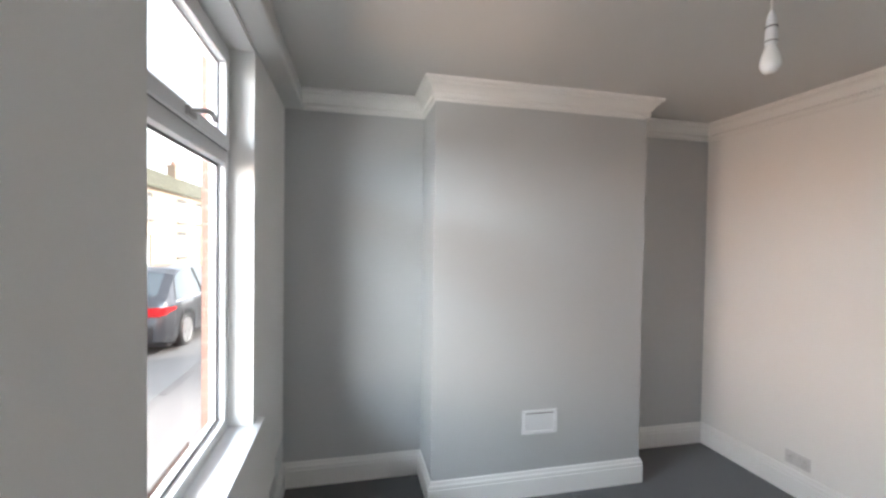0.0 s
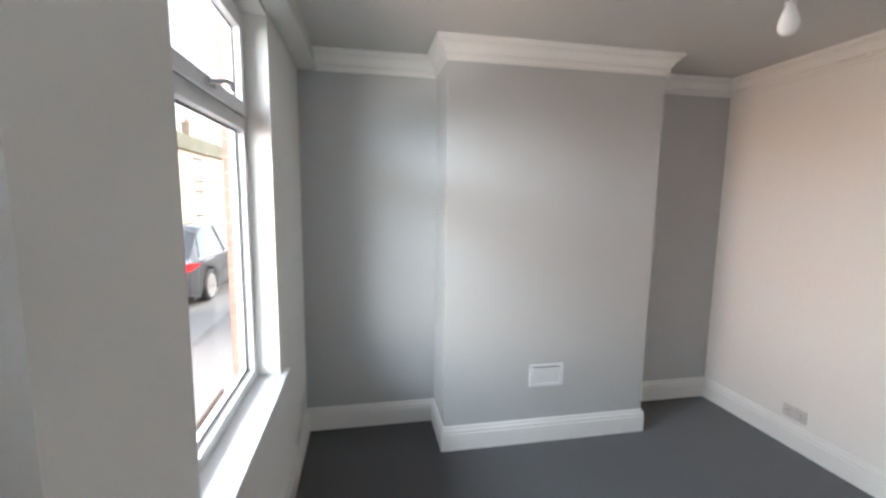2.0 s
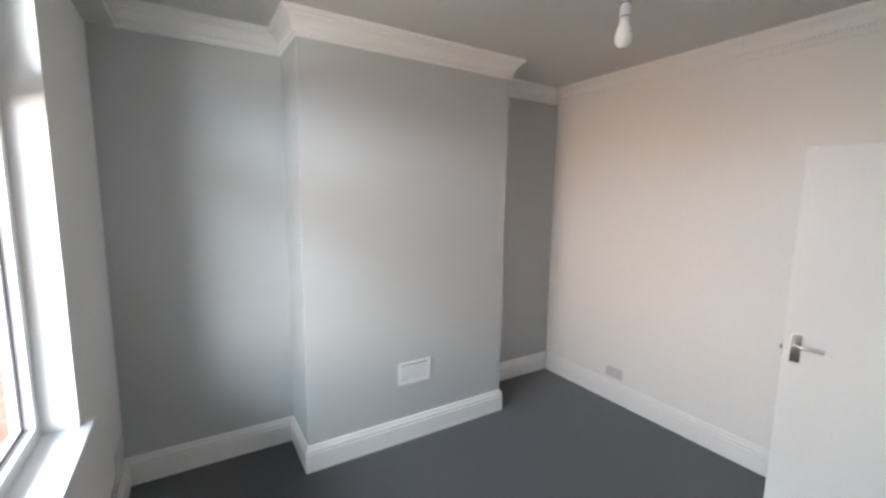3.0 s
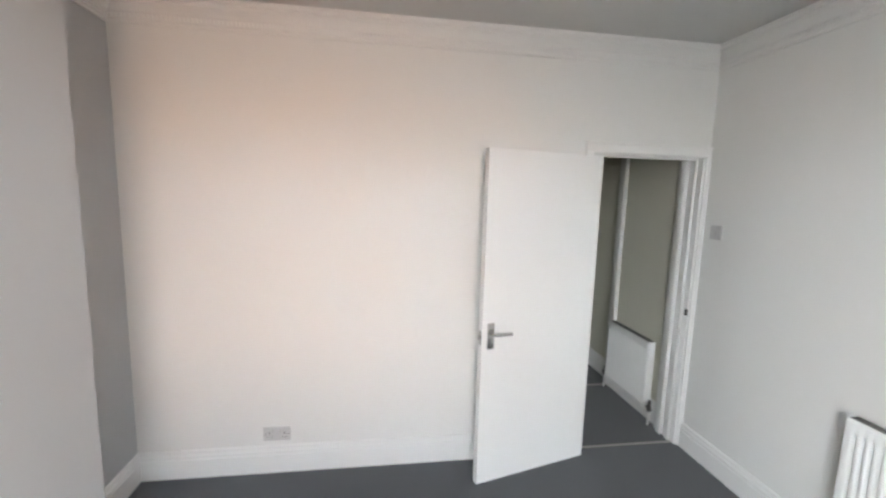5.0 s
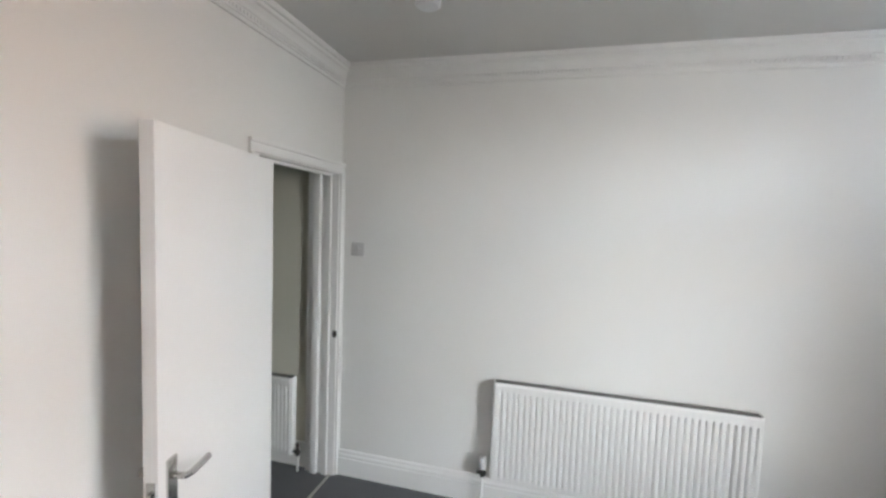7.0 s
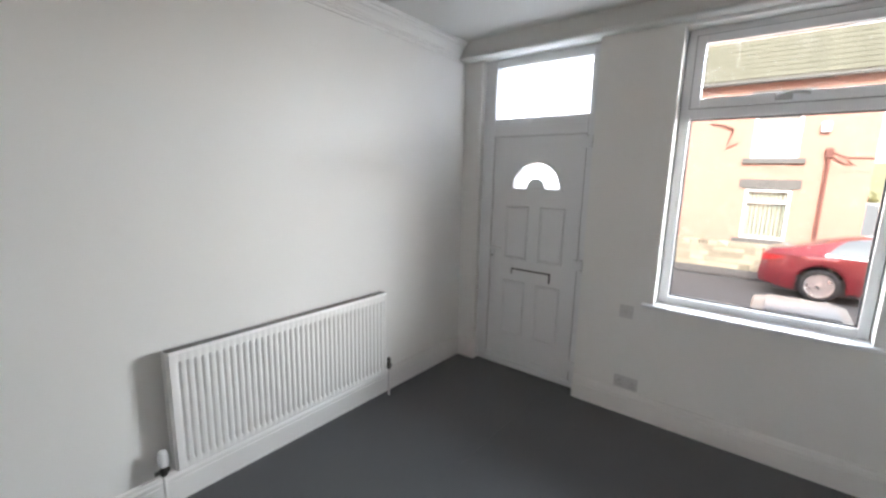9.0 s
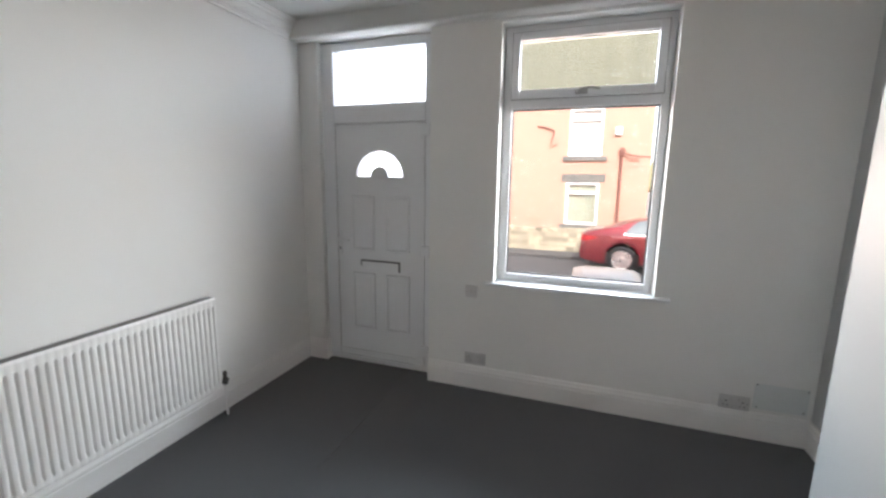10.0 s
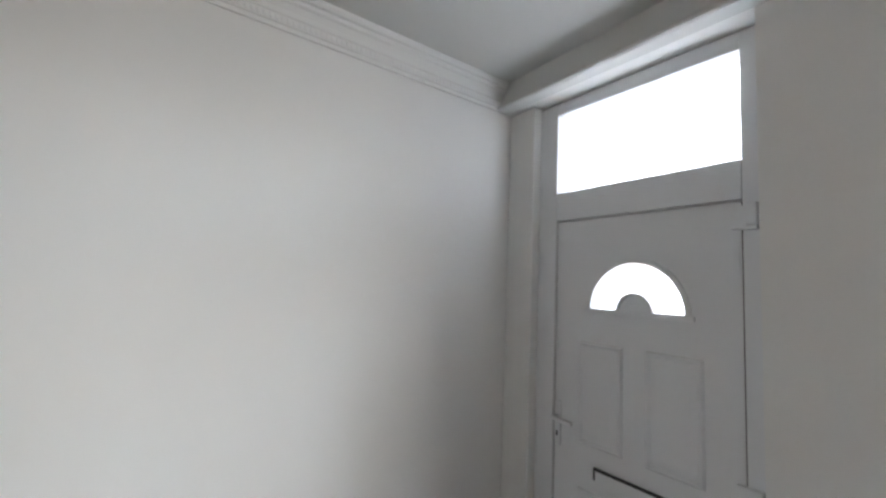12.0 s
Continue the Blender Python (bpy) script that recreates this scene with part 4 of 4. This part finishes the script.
# far terrace up the street
for hy in range(4):
    y0 = 13.5 + hy * 8.0
    h = holder("house", Matrix.Translation((0.41, 0.58, 1.69)) @ Matrix.Scale(1.17, 4) @ Matrix.Translation((-0.41, -0.58, -1.69)), "pale brick terrace house far up the street", "house", "far terrace")
    hs = [(y0 + 1.2, y0 + 2.5, 0.35, 1.75), (y0 + 1.2, y0 + 2.5, 2.65, 3.9), (y0 + 4.6, y0 + 5.5, -0.4, 1.75), (y0 + 4.6, y0 + 5.5, 2.65, 3.9)]
    bm = facade(bmesh.new(), X1, 0.25, y0, y0 + 7.98, -0.6, 4.55, hs)
    box(bm, X1 - 6, y0, -0.6, X1 - 0.25, y0 + 0.2, 4.55)
    box(bm, X1 - 6, y0 + 7.78, -0.6, X1 - 0.25, y0 + 7.98, 4.55)
    part("wall", bm, BRICK_PALE, h)
    rf = part("roof", gable_roof(bmesh.new(), X1, X1 - 6, 4.65, 6.5, y0, y0 + 7.98), SLATE, h)
    for w in (hs[0], hs[1], hs[3]):
        house_window(h, X1, *w, False)
    part("door", boxes((X1 - 0.16, y0 + 4.6, -0.45, X1 - 0.10, y0 + 5.5, 1.75), bevel=0.01), PLASTIC, h)
    chimney(rf, X1 - 3.0, y0 + 0.6, 5.9, 7.3)

# end of the side street: white gable wall, hedge and a far hill
thing("white_building", boxes((-24.0, 5.4, -1.0, -17.0, 13.0, 0.85), bevel=0.02), RENDER_WHITE, "low white rendered building across the side street", "building")
bm = bmesh.new()
rng = np.random.default_rng(5)
for i in range(900):
    p = Vector((-26 - rng.uniform(0, 3), rng.uniform(3, 30), -1.0 + rng.uniform(0, 2.3)))
    s = rng.uniform(0.12, 0.3)
    u = Vector(rng.normal(size=3)).normalized()
    w = u.orthogonal().normalized()
    t = u.cross(w)
    bm.faces.new([bm.verts.new(p + s * q) for q in (w, t, -w, -t)])
thing("hedge", bm, LEAF, "rough green hedge behind the side street", "hedge", "stuff")
bm = bmesh.new()
ridge = [[bm.verts.new((-60 - 25 * k, y, (-0.6, 3.2, 6.0)[k] + (0.0, 0.6, 1.2)[k] * noise.noise((y * 0.05, k, 0)))) for y in range(-60, 121, 12)] for k in range(3)]
for a, b in zip(ridge, ridge[1:]):
    for i in range(len(a) - 1):
        bm.faces.new((a[i], a[i + 1], b[i + 1], b[i]))
bmesh.ops.recalc_face_normals(bm, faces=bm.faces)
thing("backdrop", bm, GRASS, "far grassy hillside", "hill", "structure")
bm = bmesh.new()
for i in range(260):
    d = Vector(rng.normal(size=3)).normalized() * rng.uniform(0.4, 1.0)
    p = Vector((-11.8 + 0.5 * d.x, 22.0 + 0.8 * d.y, 0.9 + 0.75 * d.z))
    s = rng.uniform(0.05, 0.13)
    u = Vector(rng.normal(size=3)).normalized()
    w = u.orthogonal().normalized()
    t = u.cross(w)
    bm.faces.new([bm.verts.new(p + s * q) for q in (w, t, -w, -t)])
tube(bm, [(-11.8, 22.0, FAR - 0.05), (-11.8, 22.0, 0.9)], 0.04, 6)
thing("shrub", bm, YELLOW_LEAF, "yellow flowering shrub in a front garden", "shrub", "stuff")


# ---- cars ----
def lerp_table(rows, x):
    for (x0, a), (x1, b) in zip(rows, rows[1:]):
        if x <= x1:
            f = (x - x0) / (x1 - x0)
            return a + (b - a) * f
    return rows[-1][1]


def car(name, m, paint, label, length=4.75, width=1.84, roof=1.43, hatch=False):
    """A parked car, its tail at local y 0, its nose at local y length, wheels on z 0."""
    o = holder(name, m, label, "car")
    hw = width / 2
    tail = 0.62 if hatch else 0.80
    top = [(0.0, tail), (0.05, tail + 0.14), (0.16, 0.98 if hatch else 1.03), (0.45 if hatch else 0.65, 1.18 if hatch else 1.13), (0.95 if hatch else 1.25, roof - 0.10), (1.3 if hatch else 1.70, roof - 0.025),
           (2.2, roof), (2.8, roof - 0.04), (3.45, 1.10), (3.75, 1.00), (4.3, 0.90), (4.62, 0.74), (4.75, 0.58)]
    belt = [(0.0, tail), (0.16, 0.93), (1.2, 0.95), (3.3, 0.90), (4.3, 0.86), (4.62, 0.72), (4.75, 0.56)]
    wid = [(0.0, 0.78), (0.10, 0.90), (0.4, 0.97), (1.2, 1.0), (3.6, 1.0), (4.2, 0.95), (4.55, 0.84), (4.75, 0.60)]
    k = length / 4.75
    wheels = (1.0 * k, 3.75 * k)
    wr = 0.335

    def section(y, side_only=False):
        yy = y / k
        zt, zb, w = lerp_table(top, yy), lerp_table(belt, yy), lerp_table(wid, yy) * hw
        zt = max(zt, zb + 0.02)
        low = 0.20 + 0.10 * max(0, 1 - yy / 0.5) + 0.06 * max(0, (yy - 4.4) / 0.35)
        for wy in wheels:
            d = abs(y - wy)
            if d < wr + 0.055:
                low = max(low, wr + math.sqrt((wr + 0.055) ** 2 - d * d))
        low = min(low, zb - 0.10)
        inset = min(0.30, 0.42 * (zt - zb))
        mid = low + (zb - low) * 0.55
        half = [(w * 0.93, low), (w * 0.985, low + (mid - low) * 0.3), (w, mid), (w * 0.985, zb - 0.03), (w * 0.955, zb),
                (w * 0.955 - inset * 0.55, zb + (zt - zb) * 0.55), (w * 0.955 - inset * 0.95, zt - 0.05 * min(1, (zt - zb) / 0.2)), (w * 0.955 - inset - 0.12, zt - 0.008), (w * 0.3, zt + 0.012), (0.0, zt + 0.015)]
        return half

    stations = sorted({round(length * i / 90, 4) for i in range(91)} | {round(wy + (wr + 0.055) * math.cos(math.pi * j / 24), 4) for wy in wheels for j in range(25)})
    bm = bmesh.new()
    rows = []
    for y in stations:
        half = section(y)
        rows.append([bm.verts.new((x, y, z)) for x, z in half] + [bm.verts.new((-x, y, z)) for x, z in reversed(half[:-1])])
    for a, b in zip(rows, rows[1:]):
        for i in range(len(a) - 1):
            bm.faces.new((a[i], a[i + 1], b[i + 1], b[i]))
    bm.faces.new(rows[0]), bm.faces.new(rows[-1])
    bmesh.ops.recalc_face_normals(bm, faces=bm.faces)
    body = part("body", bm, paint, o, smooth=True)
    part("underbody", boxes((-hw + 0.12, 0.25, 0.16, hw - 0.12, length - 0.3, 0.5)), BLACK, o)

    def patch(y0, y1, v0, v1, off, sides=(1, -1), n=16):
        """A strip of the loft's side between section points v0 and v1, lifted by off."""
        bm = bmesh.new()
        for sgn in sides:
            prev = None
            for i in range(n + 1):
                y = y0 + (y1 - y0) * i / n
                h = section(y)

                def at(v):
                    j = min(int(v), len(h) - 2)
                    f = v - j
                    return h[j][0] + (h[j + 1][0] - h[j][0]) * f, h[j][1] + (h[j + 1][1] - h[j][1]) * f
                # both ends taper towards the belt
                f = min(1.0, (i + 0.3) / 3.0, (n - i + 0.3) / 2.0)
                pts = [at(v0 + (v1 - v0) * f * q / 3.0) for q in range(4)]
                row = [bm.verts.new((sgn * (x + off), y, z + off * 0.4)) for x, z in pts]
                if prev:
                    for q in range(3):
                        bm.faces.new((prev[q], prev[q + 1], row[q + 1], row[q]))
                prev = row
        bmesh.ops.recalc_face_normals(bm, faces=bm.faces)
        return bm

    g0, g1 = (0.55 if hatch else 1.05) * k, 3.35 * k
    part("window_trim", patch(g0 - 0.03, g1 + 0.03, 4.0, 6.08, 0.004), CHROME, o, "chrome window surround", True)
    part("side_window", patch(g0, g1, 4.10, 5.98, 0.010, n=24), CAR_GLASS, o, "side windows with the sky's reflection in their colour", True)
    for sgn in (1, -1):
        bm = bmesh.new()
        for yy in (1.98 * k,):
            h = section(yy)
            tube(bm, [(sgn * (h[4][0] + 0.012), yy, h[4][1] + 0.01), (sgn * (h[5][0] + 0.012), yy + 0.01, h[5][1]), (sgn * (h[6][0] + 0.012), yy + 0.03, h[6][1])], 0.028, 6)
        part("pillar", bm, BLACK, o)
    # rear and front screens follow the roof's fall
    for a, b in (((0.30 if hatch else 0.85) * k, (1.0 if hatch else 1.55) * k), (2.9 * k, 3.5 * k)):
        bm = bmesh.new()
        prev = None
        for i in range(7):
            y = a + (b - a) * i / 6
            h = section(y)
            row = [bm.verts.new((x * 0.94, y, z + 0.008)) for x, z in h[7:]] + [bm.verts.new((-x * 0.94, y, z + 0.008)) for x, z in reversed(h[7:-1])]
            if prev:
                for q in range(len(row) - 1):
                    bm.faces.new((prev[q], prev[q + 1], row[q + 1], row[q]))
            prev = row
        bmesh.ops.recalc_face_normals(bm, faces=bm.faces)
        part("windscreen", bm, CAR_GLASS, o, smooth=True)
    for sgn in (1, -1):
        bm = bmesh.new()
        prev = None
        for i in range(9):
            y = 0.012 + 0.40 * i / 8
            h = section(y)
            w = h[2][0]
            zt = 0.90 - 0.03 * i / 8
            zb = 0.74 + 0.10 * i / 8
            row = [bm.verts.new((sgn * (w * (0.99 if z < 0.9 else 0.96) + 0.006), y - (0.006 if i == 0 else 0), z)) for z in (zb, (zb + zt) / 2, zt)]
            if i == 0:
                inner = [bm.verts.new((sgn * w * 0.78, y - 0.012, z)) for z in (zb, (zb + zt) / 2, zt)]
                for q in range(2):
                    bm.faces.new((inner[q], inner[q + 1], row[q + 1], row[q]))
            if prev:
                for q in range(2):
                    bm.faces.new((prev[q], prev[q + 1], row[q + 1], row[q]))
            prev = row
        bmesh.ops.recalc_face_normals(bm, faces=bm.faces)
        part("tail_light", bm, TAIL_RED, o, "red tail light", True)
    part("rear_bumper", boxes((-hw * 0.72, -0.03, 0.33, hw * 0.72, 0.10, 0.58), bevel=0.04), paint if not hatch else BLACK, o, smooth=True)
    part("number_plate", boxes((-0.26, -0.038, 0.44, 0.26, -0.03, 0.55)), WHITE_PAINT, o)
    part("sill_trim", boxes((hw * 0.90, 1.45 * k, 0.19, hw * 0.975, 3.3 * k, 0.235), bevel=0.01), BLACK, o)
    part("sill_trim", boxes((-hw * 0.975, 1.45 * k, 0.19, -hw * 0.90, 3.3 * k, 0.235), bevel=0.01), BLACK, o)
    for sgn in (1, -1):
        for hy in (1.72 * k, 2.75 * k):
            part("door_handle", boxes((sgn * hw * 0.985 - 0.015, hy, 0.84, sgn * hw * 0.985 + 0.015, hy + 0.19, 0.868), bevel=0.008), paint, o, smooth=True)
    for wy in wheels:
        for sgn in (1, -1):
            bm = bmesh.new()
            x1 = sgn * (hw - 0.015)
            prof = [(0.20, -0.20), (0.30, -0.20), (wr - 0.01, -0.185), (wr, -0.16), (wr, -0.05), (wr - 0.012, -0.02), (0.29, 0.0), (0.245, -0.004), (0.235, -0.03)]
            lathe(bm, [(r, sgn * h) for r, h in prof], "x", (x1, wy, wr), 40)
            w = part("tyre", bm, BLACK, o, "black tyre", True)
            bm = bmesh.new()
            lathe(bm, [(0.243, sgn * -0.012), (0.235, sgn * 0.002), (0.218, sgn * -0.004), (0.212, sgn * -0.05)], "x", (x1, wy, wr), 40)
            lathe(bm, [(0.055, sgn * -0.03), (0.055, sgn * -0.004), (0.03, sgn * 0.004)], "x", (x1, wy, wr), 20)
            for j in range(7):
                sp = bmesh.new()
                box(sp, -0.012, -0.032, 0.04, 0.012, 0.032, 0.225, bevel=0.008, segments=1)
                for v in sp.verts:
                    v.co.y *= 0.65 + 1.6 * max(0.0, v.co.z - 0.04) if v.co.z > 0.1 else 0.9
                bmesh.ops.rotate(sp, cent=(0, 0, 0), matrix=Matrix.Rotation(2 * math.pi * j / 7 + 0.2, 3, "X"), verts=sp.verts)
                bmesh.ops.translate(sp, vec=(x1 - sgn * 0.018, wy, wr), verts=sp.verts)
                tmp = bpy.data.meshes.new("spoke")
                sp.to_mesh(tmp)
                sp.free()
                bm.from_mesh(tmp)
                bpy.data.meshes.remove(tmp)
            part("rim", bm, ALLOY, w, "silver seven-spoke alloy rim", True)
    return o


car("car", pose(-9.22, 2.08, -0.82, 0, -3.4, 0), RED_PAINT, "dark red saloon car parked across the street")
car("car", Matrix.Translation((-3.55, 8.7, street_z(-3.55))), SILVER_PAINT, "dark graphite hatchback parked beside the near kerb", 4.3, 1.8, 1.55, True)
car("car", Matrix.Translation((-3.55, 15.2, street_z(-3.55))), WHITE_PAINT, "white hatchback parked further up the street", 4.3, 1.8, 1.60, True)


# ---- wheelie bin ----
def wheelie_bin():
    o = holder("wheelie_bin", (-1.17, 2.38, ROAD + 0.10), "wheelie bin with a faded lid and dark body below the window", "bin")
    top, hw, hd = 0.90, 0.285, 0.34
    bm = bmesh.new()
    rows = []
    for z, f in ((0.03, 0.80), (0.10, 0.83), (0.80, 0.97), (0.86, 1.0), (0.90, 1.0)):
        rows.append([bm.verts.new((sx * hd * f, sy * hw * f, z)) for sx, sy in ((-1, -0.8), (-0.85, -1), (0.85, -1), (1, -0.8), (1, 0.8), (0.85, 1), (-0.85, 1), (-1, 0.8))])
    for a, b in zip(rows, rows[1:]):
        for i in range(8):
            bm.faces.new((a[i], a[(i + 1) % 8], b[(i + 1) % 8], b[i]))
    bm.faces.new(rows[0]), bm.faces.new(rows[-1])
    bmesh.ops.recalc_face_normals(bm, faces=bm.faces)
    part("body", bm, BIN_DARK, o, smooth=True)
    bm = bmesh.new()
    rows = []
    for f, z in ((1.04, top), (1.05, top + 0.02), (1.0, top + 0.05), (0.80, top + 0.075), (0.45, top + 0.085)):
        rows.append([bm.verts.new((sx * hd * f - 0.01, sy * hw * f, z)) for sx, sy in ((-1, -0.75), (-0.8, -1), (0.85, -1), (1, -0.85), (1, 0.85), (0.85, 1), (-0.8, 1), (-1, 0.75))])
    for a, b in zip(rows, rows[1:]):
        for i in range(8):
            bm.faces.new((a[i], a[(i + 1) % 8], b[(i + 1) % 8], b[i]))
    bm.faces.new(rows[-1]), bm.faces.new(rows[0])
    bmesh.ops.recalc_face_normals(bm, faces=bm.faces)
    lid = part("lid", bm, BIN_LID, o, "faded pinkish-grey lid", True)
    part("lid_panel", boxes((-0.06, -0.215, top + 0.060, 0.285, 0.215, top + 0.088), bevel=0.014), BIN_DARK, lid, "slate-blue raised lid panel", True)
    bm = bmesh.new()
    for y0, y1 in ((-0.24, -0.02), (0.02, 0.24)):
        tube(bm, [(hd, y0, top + 0.01), (hd + 0.07, y0 + 0.02, top + 0.03), (hd + 0.07, y1 - 0.02, top + 0.03), (hd, y1, top + 0.01)], 0.014, 8)
    part("handle", bm, CORD, o, "pale grab handles", True)
    for sy in (-1, 1):
        part("lid_hinge", boxes((hd - 0.05, sy * 0.25 - 0.03, top + 0.02, hd + 0.03, sy * 0.25 + 0.03, top + 0.075), bevel=0.012), BIN_LID, lid)
        bm = bmesh.new()
        lathe(bm, [(0.09, -0.025), (0.10, -0.02), (0.10, 0.02), (0.09, 0.025)], "y", (hd - 0.06, sy * 0.25, 0.10), 20)
        part("wheel", bm, BLACK, o, smooth=True)
    return o


wheelie_bin()

# ---- pieces: kerb stones, garden wall stones, jamb bricks ----
kerb_mesh = mesh_of("kerb_stone", boxes((-0.06, -0.447, -0.06, 0.06, 0.447, 0.0), bevel=0.012), PAVING)
for i in range(30):
    for parent, x, z in ((near_walk, -1.81, ROAD + 0.10), (far_walk, -10.30, FAR + 0.09)):
        kb = new("kerb_stone", kerb_mesh)
        kb.parent = parent
        kb.location = (x, -6.0 + i * 0.91, z)
stone_meshes = []
for j in range(5):
    bm = boxes((-0.03, -0.5, -0.5, 0.03, 0.5, 0.5), bevel=0.012)
    for v in bm.verts:
        v.co += 0.05 * Vector((0.3 * noise.noise(v.co * 3 + Vector((j, 0, 0))), noise.noise(v.co * 2 + Vector((0, j, 0))), noise.noise(v.co * 2 + Vector((0, 0, j)))))
    stone_meshes.append(mesh_of("stone", bm, STONE))
rng = random.Random(3)
z = FAR + 0.07
for row in range(4):
    h = (0.17, 0.16, 0.15, 0.14)[row]
    y = -3.0 + 0.1 * row
    while y < 3.8:
        ln = rng.uniform(0.18, 0.36)
        st = new("stone", rng.choice(stone_meshes))
        st.parent = gw
        st.location, st.scale = (-11.225 + rng.uniform(-0.012, 0.012), y + ln / 2, z + h / 2), (1, ln - 0.018, h - 0.014)
        y += ln
    z += h
y = -3.0
while y < 3.8:
    ln = rng.uniform(0.2, 0.3)
    st = new("coping_stone", rng.choice(stone_meshes))
    st.parent = gw
    st.location, st.scale = (-11.34, y + ln / 2, -0.12 + rng.uniform(0, 0.03)), (4.6, ln - 0.02, 0.13)
    y += ln
